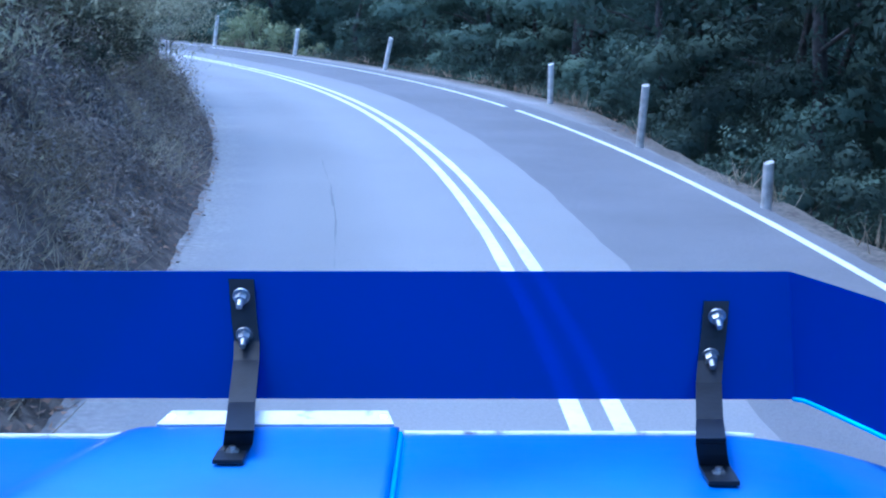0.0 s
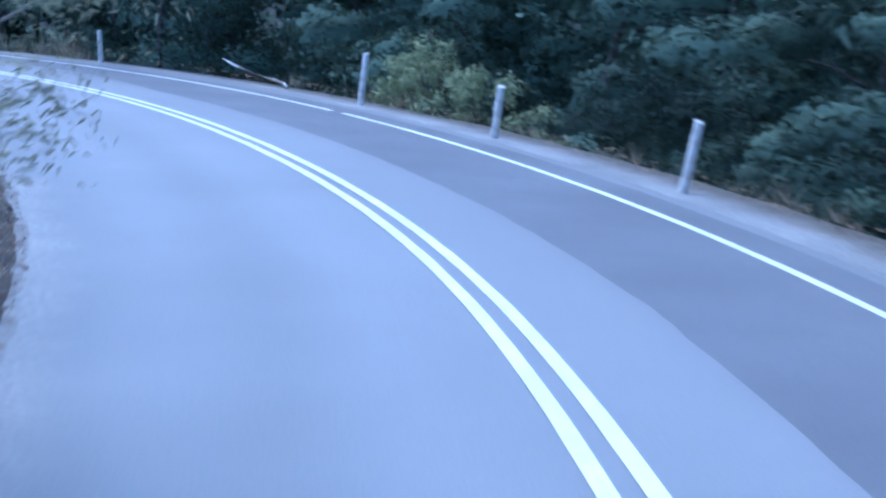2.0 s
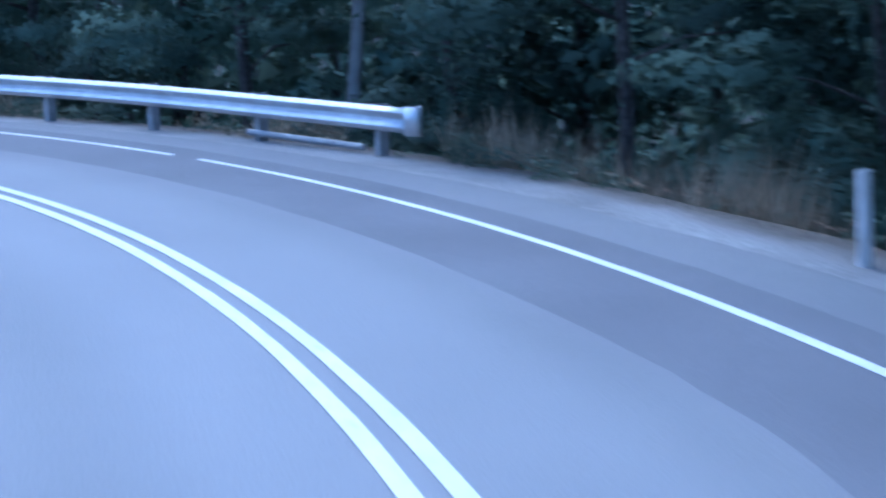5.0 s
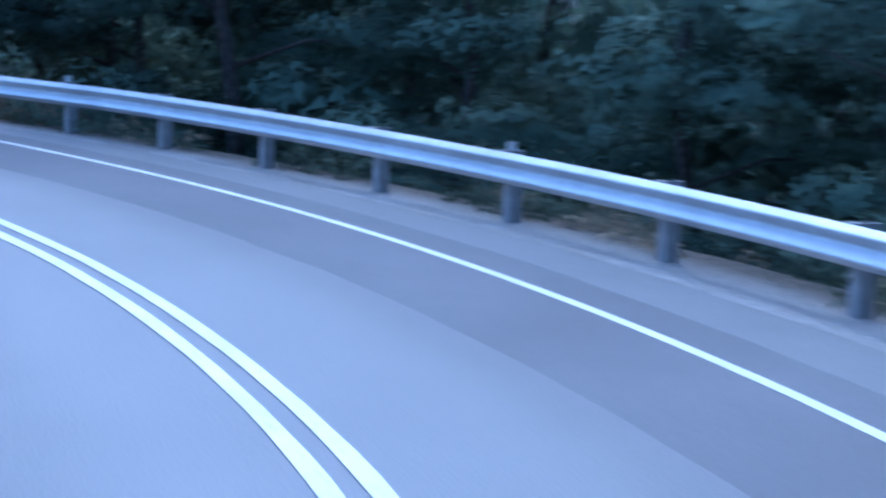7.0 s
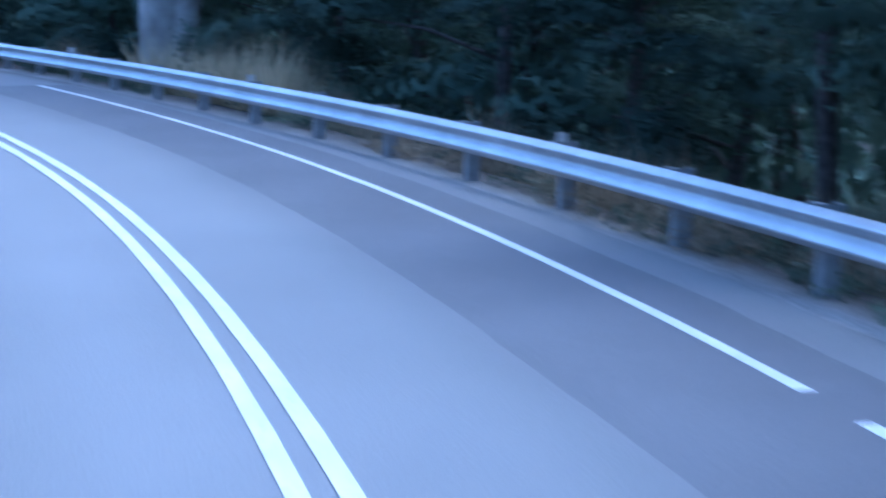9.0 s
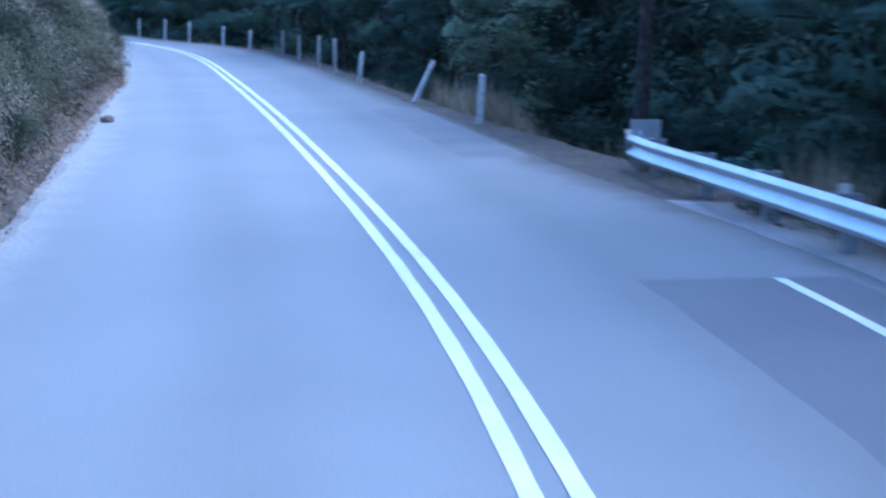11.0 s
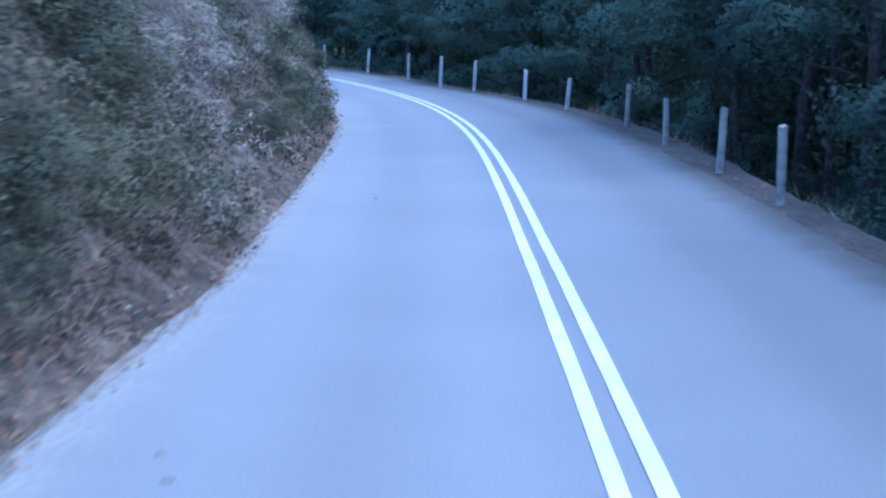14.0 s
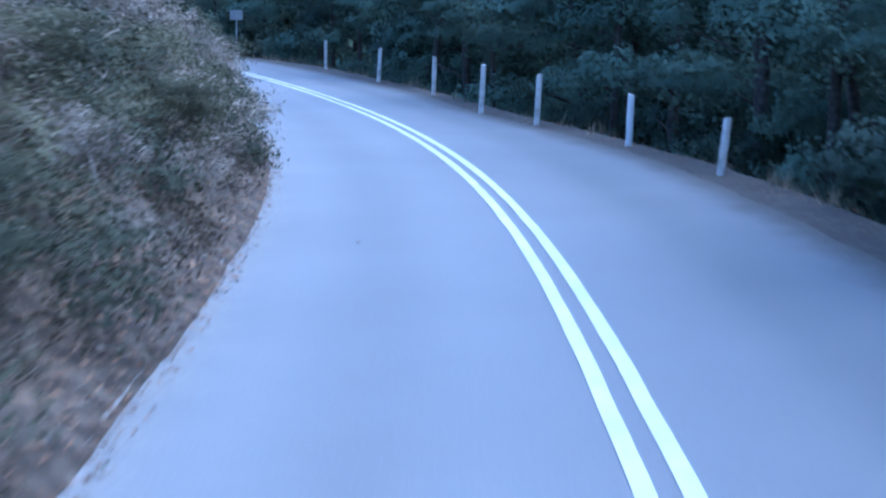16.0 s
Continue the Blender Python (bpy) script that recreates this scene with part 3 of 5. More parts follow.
def leaves(rng, puffs, long, wide, droop=0.3, loose=0.5):
    """Small pointed leaves at the centres of the puffs, lying loosely over their outsides; gives corners and soft normals."""
    centres, out = puffs
    n = len(centres)
    face = out + loose * unit(rng, n)
    face /= np.linalg.norm(face, axis=1, keepdims=True) + 1e-9
    a = unit(rng, n)
    a[:, 2] = a[:, 2] * 0.7 - droop
    a -= face * (a * face).sum(1, keepdims=True)
    a /= np.linalg.norm(a, axis=1, keepdims=True) + 1e-9
    b = np.cross(face, a)
    size = rng.uniform(0.6, 1.3, (n, 1))
    a, b = a * long * size / 2, b * wide * size / 2
    soft = 0.8 * out + 0.2 * face
    return np.stack([centres - a + b, centres - a - b, centres + a], 1), soft / np.linalg.norm(soft, axis=1, keepdims=True)


def clumps(rng, spots, each, size, flat=0.7):
    """Leaf centres over the outsides of uneven, lobed masses round the spots, few within, with the way out of each mass."""
    spread_out, ways = [], []
    for spot in spots:
        k = int(each * rng.uniform(0.7, 1.3))
        r = size * rng.uniform(0.65, 1.35) * rng.uniform(0.75, 1.25, 3)
        way = unit(rng, k)
        way[:, 2] = np.where(rng.uniform(size=k) < 0.7, np.abs(way[:, 2]), way[:, 2])
        lobes = 1 + 0.22 * np.cos(3.1 * way @ unit(rng, 1)[0] * 2 + rng.uniform(0, 6)) + 0.18 * np.cos(way @ unit(rng, 1)[0] * 9 + rng.uniform(0, 6))
        p = way * r * (lobes * (0.55 + 0.45 * rng.uniform(size=k) ** 0.35))[:, None]
        p[:, 2] *= flat
        spread_out.append(np.asarray(spot) + p)
        ways.append(way)
    return np.concatenate(spread_out), np.concatenate(ways)


def leafage(name, made, mat):
    return slips(name, made[0], mat, made[1])


def make_tree(seed, tall, spread_out, first, masses, each, size, leaf_mat, bark, stem, leaf=(0.12, 0.07), droop=0.4, dense_to=6.5, top_masses=9):
    """A bent stem with limbs; dense lobed leaf masses on the lower limbs, loose sprays above."""
    rng = np.random.default_rng(seed)
    tree = empty("tree", Matrix.Identity(4), "", "tree", "trees of the roadside forest")
    bends = [(rng.normal() * 0.05 * tall * i / 6, rng.normal() * 0.05 * tall * i / 6, tall * i / 6 - (0.6 if i == 0 else 0)) for i in range(7)]
    pieces = [tube(bends, [stem * (1.25 if i == 0 else 1 - i / 7.5) for i in range(7)], 8)]
    low, high = [], []
    for count, f0, f1, spots in ((masses, first, max(first + 0.1, min(1.0, dense_to / tall)), low), (top_masses, min(0.9, dense_to / tall), 1.0, high)):
        for i in range(count):
            f = f0 + (f1 - f0) * ((i + rng.uniform()) / count)
            a = rng.uniform(0, 2 * math.pi)
            reach = spread_out * (1 - 0.65 * max(0, f - 0.35)) * rng.uniform(0.3, 1.1)
            x0, y0, z0 = (np.interp(f * 6, range(7), [q[n] for q in bends]) for n in range(3))
            tip = (x0 + math.cos(a) * reach, y0 + math.sin(a) * reach, z0 + rng.uniform(-0.1, 0.45) * reach)
            if i % 2 == 0:
                mid = (x0 + math.cos(a) * reach * 0.5, y0 + math.sin(a) * reach * 0.5, z0 + 0.12 * reach)
                r = stem * 0.26 * (1.1 - f)
                pieces.append(tube([(x0, y0, z0 - 0.15), mid, tip], [r + 0.012, r * 0.6 + 0.01, 0.008], 5))
            spots.append(tip)
    part("trunk", mesh("trunk", *joined(pieces), bark, True), tree)
    crown = [leaves(rng, clumps(rng, low, each, size), *leaf, droop)]
    if high:
        crown.append(leaves(rng, clumps(rng, high, 70, size * 1.5), leaf[0] * 2.8, leaf[1] * 2.8, droop))
    part("crown", leafage("crown", [np.concatenate(k) for k in zip(*crown)], leaf_mat), tree)
    return tree


def make_shrub(seed, tall, wide, n_clumps, each, size, leaf_mat, leaf=(0.10, 0.035), name="shrub", bark=BARK):
    rng = np.random.default_rng(seed)
    shrub = empty(name, Matrix.Identity(4), "", "shrub", "roadside shrubs")
    pieces, spots = [], []
    for i in range(n_clumps):
        a, f = rng.uniform(0, 2 * math.pi), rng.uniform(0.08, 1.0)
        r = wide * math.sqrt(rng.uniform(0.2, 1)) * math.sqrt(1.05 - f * f * 0.9)
        tip = (math.cos(a) * r, math.sin(a) * r, tall * f)
        spots.append(tip)
        if i % 2 == 0:
            pieces.append(tube([(math.cos(a) * 0.05, math.sin(a) * 0.05, -0.25), (tip[0] * 0.5, tip[1] * 0.5, tip[2] * 0.6), tip], [0.022, 0.014, 0.005], 5))
    part("stem", mesh("stem", *joined(pieces), bark, True), shrub)
    part("foliage", leafage("foliage", leaves(rng, clumps(rng, spots, each, size, 0.8), *leaf, 0.1), leaf_mat), shrub)
    return shrub


def put(kind, s, off, turn, scale, label, sink=0.0, z=None):
    p = at(s, off)
    z = float(height(np.array(s), np.array(off))) if z is None else z
    m = Matrix.Translation((p.x, p.y, z - sink)) @ Matrix.Rotation(turn, 4, "Z")
    ob = copy_thing(kind, m)
    ob.scale = (scale, scale, scale)
    return tagged(ob, label)


def remove(ob):
    for o in (*ob.children_recursive, ob):
        bpy.data.objects.remove(o)


TREES = [make_tree(11, 13.0, 2.7, 0.25, 13, 1050, 0.85, LEAF_DARK, BARK, 0.13),
         make_tree(12, 10.5, 2.3, 0.08, 17, 950, 0.80, LEAF_TEAL, BARK, 0.11),
         make_tree(13, 14.0, 2.7, 0.27, 13, 1050, 0.85, LEAF_TEAL, BARK, 0.14),
         make_tree(14, 12.5, 2.6, 0.28, 13, 1050, 0.82, LEAF_DARK, BARK, 0.12),
         make_tree(18, 12.0, 2.4, 0.10, 16, 950, 0.85, LEAF_GREY, BARK, 0.12),
         make_tree(17, 12.5, 2.5, 0.16, 15, 950, 0.85, LEAF_TEAL, BARK, 0.12)]
MID_TREES = [make_tree(15, 14.0, 3.0, 0.16, 12, 250, 1.15, LEAF_DARK, BARK, 0.14, (0.26, 0.15)),
             make_tree(16, 15.5, 3.0, 0.20, 12, 250, 1.15, LEAF_TEAL, BARK, 0.15, (0.26, 0.15))]
SHRUBS = [make_shrub(31 + k, tall, 1.0, 9, 420, 0.42, leaf, (0.10, 0.05)) for k, (tall, leaf) in enumerate(((1.5, LEAF_DARK), (1.2, LEAF_TEAL), (1.9, LEAF_GREY)))]
BIG_BUSHES = [make_shrub(51 + k, 2.5, 1.5, 11, 900, 0.80, leaf, (0.080, 0.045)) for k, leaf in enumerate((LEAF_DARK, LEAF_TEAL, LEAF_GREY, LEAF_TEAL))]
BANK_SHRUBS = [make_shrub(41, 0.85, 0.75, 7, 460, 0.50, LEAF_OLIVE, (0.075, 0.026), "bank_bush"), make_shrub(42, 0.8, 0.75, 7, 330, 0.50, BRUSH, (0.13, 0.018), "bank_bush", DRY_WOOD), make_shrub(43, 0.95, 0.8, 7, 480, 0.52, LEAF_BUSH, (0.080, 0.036), "bank_bush")]

rng = np.random.default_rng(5)


def pick(s, kinds):
    """Leafier, lighter trees in the bright stretches; dark leaves stand in for the shaded gaps."""
    if kinds is MID_TREES:
        return int(rng.choice(2, p=[0.75, 0.25] if 126 < s < 152 else [0.25, 0.75]))
    if s < 42:
        share = [0.5, 0.0, 0.0, 0.5, 0.0, 0.0]
    elif s < 77:
        share = [0.1, 0.35, 0.0, 0.05, 0.2, 0.3]
    elif s < 107:
        share = [0.05, 0.3, 0.15, 0.05, 0.2, 0.25]
    elif s < 118:
        share = [0.5, 0.0, 0.0, 0.5, 0.0, 0.0]
    elif s < 132:
        share = [0.1, 0.3, 0.3, 0.0, 0.1, 0.2]
    elif s < 154:
        share = [0.5, 0.0, 0.0, 0.5, 0.0, 0.0]
    else:
        share = [0.08, 0.18, 0.42, 0.0, 0.12, 0.2]
    return int(rng.choice(6, p=share))


TREE_LABELS = ["dark green leafy tree growing on the slope below the road", "dense dark green young tree among the forest edge"]
for gap, out, kinds, many in ((3.3, 3.5, TREES, 1.1), (3.5, 6.8, MID_TREES, 1.2)):
    s = 8.0
    while s < 236:
        ss, off = s + rng.uniform(-0.8, 0.8), verge(s) + out + rng.uniform(-many, many)
        i, turn, scale = pick(s, kinds), rng.uniform(0, 6.28), rng.uniform(0.75, 1.25)
        if not (abs(ss - 121) < 3 and off < 9) and not (138 < ss < 146 and off < 7.5):
            put(kinds[i], ss, off, turn, scale, TREE_LABELS[i % 2], 0.1)
        s += gap / (1 + 0.9 * bend(s) * out)


def far_woods(seed):
    """The forest behind the first trees, down the slope: one mesh of leaves, one of stems."""
    r = np.random.default_rng(seed)
    spots, pieces = [], []
    for gap, out, many, tall in ((3.4, 10.5, 1.5, 13), (4.0, 15.5, 1.8, 14), (5.0, 22.0, 2.5, 15), (5.0, 30.0, 3.5, 15), (6.0, 40.0, 5.0, 16), (7.0, 54.0, 6.0, 16), (8.0, 70.0, 7.0, 18), (9.0, 88.0, 7.0, 20), (10.0, 108.0, 8.0, 22)):
        s = -10.0
        while s < 250:
            off = verge(s) + out + r.uniform(-many, many)
            p = at(s + r.uniform(-1, 1), off, float(height(np.array(s), np.array(off))))
            x, y, z = p
            h = tall * r.uniform(0.75, 1.1)
            if nearest(np.array([x]), np.array([y]))[1][0] > 8:
                pieces.append(tube([(x, y, z - 0.5), (x + r.normal() * 0.3, y + r.normal() * 0.3, z + h * 0.5), (x + r.normal() * 0.5, y + r.normal() * 0.5, z + h)], [0.2, 0.14, 0.04], 6))
                for k in range(22):
                    f = r.uniform(0.12, 1.0)
                    a, reach = r.uniform(0, 6.28), 3.0 * (1.1 - 0.7 * f) * r.uniform(0.2, 1.1)
                    spots.append((x + math.cos(a) * reach, y + math.sin(a) * reach, z + h * f))
            s += gap / (1 + 0.9 * bend(s) * out)
    # lighter leaves than the near trees: haze put into the colour
    tagged(new("far_woods", leafage("far_woods", leaves(r, clumps(r, spots, 24, 1.35), 0.68, 0.42, 0.4), LEAF_TEAL)), "dense foliage of the forest on the slope, lightened for haze", "forest", kind="stuff")
    tagged(new("far_stems", mesh("far_stems", *joined(pieces), BARK, True)), "dark stems of the forest on the slope", "forest", kind="stuff")


far_woods(8)
s = 2.0
while s < 240:
    if not (53 < s < 63 or 66 < s < 78 or 112 < s < 121):
        i = int(rng.integers(3)) if 50 < s < 103 else 0
        put(SHRUBS[i], s, verge(s) + rng.uniform(0.9, 2.0) + (0.8 if s > 126 else 0), rng.uniform(0, 6.28), rng.uniform(0.5, 0.95), "dark green shrub on the edge of the drop", 0.1)
    s += rng.uniform(2.2, 3.6) * (1 if s < 126 else 2.2)
# big rounded bushes in front of the forest
s = 10.0
while s < 236:
    # the darkest leaf colour stands for shade where the forest opens into voids
    i = int(rng.choice(4, p=[0.9, 0.1, 0.0, 0.0] if s < 56 else [0.15, 0.35, 0.2, 0.3] if s < 77 else [0.3, 0.3, 0.1, 0.3] if s < 100 else [1.0, 0.0, 0.0, 0.0] if s < 124 else [0.2, 0.4, 0.1, 0.3] if s < 133 else [0.7, 0.15, 0.0, 0.15] if s < 152 else [0.3, 0.3, 0.12, 0.28]))
    if not 113 < s < 121.5:
        put(BIG_BUSHES[i], s, verge(s) + rng.uniform(2.4, 3.6), rng.uniform(0, 6.28), rng.uniform(0.75, 1.35) * (1.0 if s < 77 else 0.8), "large rounded blue-green bush on the slope below the road", 0.15)
    s += rng.uniform(2.0, 4.2) * (1.8 if 126 < s < 150 else 1.0 if s < 126 else 2.2)
# trees on the hill above the bank
s = -2.0
while s < 235:
    off = -rng.uniform(14, 18)
    if bend(s) * 18 < 0.7:
        put(MID_TREES[int(rng.integers(2))], s, off, rng.uniform(0, 6.28), rng.uniform(0.5, 0.7), "dark green tree on the hill above the bank", 0.1)
    s += rng.uniform(5.5, 7.5)
# scattered trees on the hill inside the bend, mostly unseen, added to close off light
for i in range(400):
    x, y = rng.uniform(-75, 5), rng.uniform(-5, 60)
    s_in, off_in = nearest(np.array([x]), np.array([y]))
    if off_in[0] > -9.5 or i % 10:
        continue
    kind, turn, size = MID_TREES[int(rng.integers(2))], rng.uniform(0, 6.28), rng.uniform(0.35, 0.6)
    hill_tree = copy_thing(kind, Matrix.Translation((x, y, float(height(s_in, off_in)[0]) - 0.2)) @ Matrix.Rotation(turn, 4, "Z"))
    hill_tree.scale = (size, size, size)
    tagged(hill_tree, "small dark green tree added on the hill inside the bend")
# bushes on the bank: none on the litter apron, overhanging ones above it, then cover up the slope
BANK_LABELS = ["olive feathery bush overhanging the steep bank", "dry brown twiggy bush on the bank", "dark grey-green bush on the bank"]
s = 14.0
while s < 214:
    seen = s < 56 or s > 118
    for low, high in ((0.45, 0.8), (0.9, 1.4), (1.5, 2.1), (2.2, 3.0), (3.1, 4.0)) if seen else ((1.0, 3.0),):
        off = bank_foot(s) - rng.uniform(low, high)
        if low < 0.6 and (s < 56 or rng.uniform() < 0.3):
            continue
        i = int(rng.choice(3, p=[0.5, 0.15, 0.35] if s < 56 else [0.55, 0.2, 0.25] if s < 150 else [0.12, 0.8, 0.08] if low > 1 else [0.25, 0.45, 0.3]))
        put(BANK_SHRUBS[i], s + rng.uniform(-0.6, 0.6), off, rng.uniform(0, 6.28), rng.uniform(0.6, 1.35) * (0.42 if low < 0.6 else 0.65 if low < 1 else 0.9), BANK_LABELS[i], 0.05)
    s += rng.uniform(2.0, 3.0) if seen else 6
# the dense overhang of bushes high on the first bank
OVERHANG = make_shrub(44, 0.95, 0.8, 9, 1150, 0.48, LEAF_PALE, (0.042, 0.014), "bank_bush")
for k in range(13):
    s = 17.5 + 1.75 * k
    put(OVERHANG, s, bank_foot(s) - rng.uniform(1.2, 1.7), rng.uniform(0, 6.28), rng.uniform(1.0, 1.5), "large pale olive bush overhanging the earth bank", 0.0)
BANK_SHRUBS.append(OVERHANG)
# soft green bushes standing out low on the dry bank
SOFT = make_shrub(45, 0.85, 0.75, 9, 900, 0.44, LEAF_OLIVE, (0.050, 0.018), "bank_bush")
for s, out, size in ((154.4, 0.50, 0.62), (155.6, 0.55, 0.70), (157.0, 0.55, 0.66), (158.4, 0.65, 0.62), (164.5, 1.3, 0.75), (165.6, 0.85, 0.70), (167.2, 0.80, 0.85), (168.8, 1.1, 0.9), (145.0, 0.8, 0.75), (139.2, 0.75, 0.8)):
    put(SOFT, s, bank_foot(s) - out, s * 2.1, size, "soft grey-green bush leaning out low on the bank", 0.0)
BANK_SHRUBS.append(SOFT)
for kind in TREES + MID_TREES + SHRUBS + BIG_BUSHES + BANK_SHRUBS:
    remove(kind)


def scatter(name, label, category, spans, offs, count, long, wide, mat, seed, upright=0.8, flat=False):
    """Blades or fallen leaves spread over the ground as one mesh; offs: metres beyond the bank's foot (negative) or the verge."""
    r = np.random.default_rng(seed)
    total = sum(b - a for a, b in spans)
    ss = np.concatenate([r.uniform(a, b, int(count * (b - a) / total)) for a, b in spans])
    n = len(ss)
    # clumped: blades gather round tufts
    tuft = r.integers(0, max(1, n // 14), n)
    ts = r.choice(ss, max(1, n // 14))
    near = r.uniform(offs[0], offs[1], max(1, n // 14))
    if not flat:
        keep = np.array([noise.noise((a * 0.55, b * 0.8, seed * 1.7)) for a, b in zip(ts, near)]) > -0.05
        ts, near = ts[keep], near[keep]
        tuft = r.integers(0, len(ts), n)
    if flat:
        d = r.uniform(offs[0], offs[1], n)
    else:
        ss, d = ts[tuft] + r.normal(0, 0.12, n), near[tuft] + r.normal(0, 0.12, n)
    off = np.where(offs[0] < -1, bank_foot(ss) + d, verge(ss) + d)
    x, y, h = (np.interp(ss, LINE[:, 0], LINE[:, k]) for k in (1, 2, 3))
    z = height(ss, off)
    z = np.where((z > -0.1) & (z <= 0.0), 0.0, z)
    foot = np.stack([x + off * np.cos(h), y + off * np.sin(h), z], 1)
    bump = np.array([noise.noise((p[0] * 0.35, p[1] * 0.35, 0.0)) * 0.35 + noise.noise((p[0] * 1.1, p[1] * 1.1, 3.0)) * 0.14 for p in foot])
    foot[:, 2] += bump * np.clip(np.where(offs[0] < -1, -d, d), 0, 1.5) / 1.5
    size = r.uniform(0.5, 1.3, (n, 1))
    if flat:
        a = unit(r, n)
        a[:, 2] *= 0.35
        b = np.cross(a, np.array([0, 0, 1.0]) + 0.5 * unit(r, n))
        foot[:, 2] += r.uniform(0.005, 0.06, n)
        a, b = a * long * size / 2, b * wide * size / 2
        corners = np.stack([foot - a + b, foot - a - b, foot + a], 1)
    else:
        a = unit(r, n) * (1 - upright)
        a[:, 2] = np.abs(a[:, 2]) + upright
        a /= np.linalg.norm(a, axis=1, keepdims=True)
        b = np.cross(a, unit(r, n))
        b /= np.linalg.norm(b, axis=1, keepdims=True) + 1e-9
        tip = foot + a * long * size
        tip[:, 2] -= 0.15 * long
        foot[:, 2] -= 0.04
        b = b * wide
        corners = np.stack([foot - b, foot + b, tip], 1)
    return tagged(new(name, slips(name, corners, mat)), label, category, kind="stuff")


SEEN = ((14, 52), (119, 212))
scatter("dry_grass", "straw-coloured dry grass hanging down the bank", "grass", SEEN[1:], (-4.4, -0.45), 20000, 0.42, 0.006, STRAW, 61, 0.12)
scatter("brush", "tangled dry brown twigs and bracken on the bank", "brush", SEEN[1:], (-4.6, -0.35), 13000, 0.34, 0.007, BRACKEN, 62, 0.02)
scatter("tan_grass", "tan dry grass low on the earth bank", "grass", ((14, 46),), (-1.8, -0.25), 15000, 0.30, 0.004, BLEACHED, 63, 0.12)


def scrub(name, label, seed, count, each, size, leaf, mat, threshold, spans=SEEN, near=0.5, far=4.7, side=-1, lift=0.30, bias=1.3):
    """Low uneven clumps of small leaves over the bank or the slope, in patches."""
    r = np.random.default_rng(seed)
    spots = []
    share = np.array([b - a for a, b in spans]) / sum(b - a for a, b in spans)
    while len(spots) < count:
        a, b = spans[int(r.choice(len(spans), p=share))]
        s, d = r.uniform(a, b), near + (far - near) * r.uniform() ** bias
        if noise.noise((s * 0.45, d * 0.7, seed * 1.9)) > threshold:
            off = bank_foot(s) - d if side < 0 else verge(s) + d
            p = at(s, off)
            spots.append((p.x, p.y, (bank_skin if side < 0 else slope_skin)(s, off) + r.uniform(-0.08, lift)))
    return tagged(new(name, leafage(name, leaves(r, clumps(r, spots, each, size, 0.8), *leaf, 0.05), mat)), label, "scrub", kind="stuff")


EARLY = ((12, 50),)
GREEN = ((119, 150),)
DRY = ((148, 212),)
scrub("ground_cover", "dead leaves, twigs and low weeds matted over the bank", 77, 3000, 45, 0.24, (0.07, 0.026), COVER, -0.15, ((119, 150), (146, 205)), 0.22, 4.6, lift=0.12)
scrub("olive_scrub", "low olive scrub covering the bank", 71, 620, 140, 0.42, (0.065, 0.022), LEAF_OLIVE, 0.0, GREEN, 0.5, 4.7, lift=0.45)
scrub("dark_scrub", "patches of dark green scrub on the bank", 72, 480, 150, 0.44, (0.065, 0.028), LEAF_BUSH, 0.04, GREEN, 0.5, 4.7, lift=0.5)
scrub("tan_scrub", "dry tan brush among the green scrub", 76, 420, 120, 0.40, (0.095, 0.014), BRACKEN, 0.10, GREEN, 0.4, 4.5, lift=0.4)
scrub("early_scrub", "feathery olive scrub high on the earth bank", 78, 620, 150, 0.46, (0.065, 0.024), LEAF_PALE, -0.1, EARLY, 1.2, 4.7, bias=0.9, lift=0.5)
scrub("early_dark", "dark green bushes hanging over the earth bank", 86, 330, 150, 0.46, (0.070, 0.030), LEAF_OLIVE, 0.05, EARLY, 1.2, 4.0, bias=0.9, lift=0.5)
scrub("early_brush", "dry tan brush on the earth bank", 79, 420, 110, 0.34, (0.080, 0.010), STRAW, 0.0, EARLY, 0.5, 2.6, lift=0.25)
scrub("early_cover", "dead leaves and low weeds on the earth bank", 80, 900, 45, 0.22, (0.055, 0.020), BRACKEN, -0.4, EARLY, 0.2, 1.5, lift=0.08)
scrub("dark_patches", "dark green patches of scrub on the dry bank", 75, 300, 150, 0.44, (0.075, 0.032), LEAF_BUSH, 0.12, DRY, 0.2, 1.7, lift=0.4)
scrub("olive_patches", "grey-olive feathery scrub on the dry bank", 87, 300, 150, 0.42, (0.065, 0.020), LEAF_OLIVE, 0.22, DRY, 0.6, 4.7, lift=0.4)
scrub("dry_scrub", "dry grey-brown brush in patches on the bank", 73, 1150, 120, 0.40, (0.105, 0.018), BRUSH, 0.0, DRY, 0.12, 4.7, bias=0.9, lift=0.35)
RIGHT = ((16, 77), (127, 232))
scrub("undergrowth", "dark green undergrowth on the slope below the road", 81, 700, 46, 0.34, (0.11, 0.045), LEAF_DARK, 0.0, RIGHT, 0.6, 3.0, 1, 0.25)
scrub("undergrowth_grey", "grey-green low growth on the slope below the road", 82, 260, 46, 0.28, (0.10, 0.035), LEAF_GREY, 0.15, RIGHT, 0.5, 2.0, 1, 0.2)
scrub("rail_growth", "olive weeds and dry growth behind the guardrail", 83, 700, 50, 0.24, (0.10, 0.026), LEAF_GREY, -0.05, ((74, 127),), -0.25, 2.0, 1, 0.2)
scrub("rail_grass", "dry tan weeds behind the guardrail", 85, 500, 50, 0.24, (0.13, 0.014), STRAW, 0.0, ((74, 127),), -0.3, 1.6, 1, 0.22)
scrub("rail_growth_dark", "dark green low bushes below the guardrail", 84, 900, 46, 0.36, (0.11, 0.045), LEAF_DARK, -0.2, ((76, 127),), 0.9, 4.4, 1, 0.5)
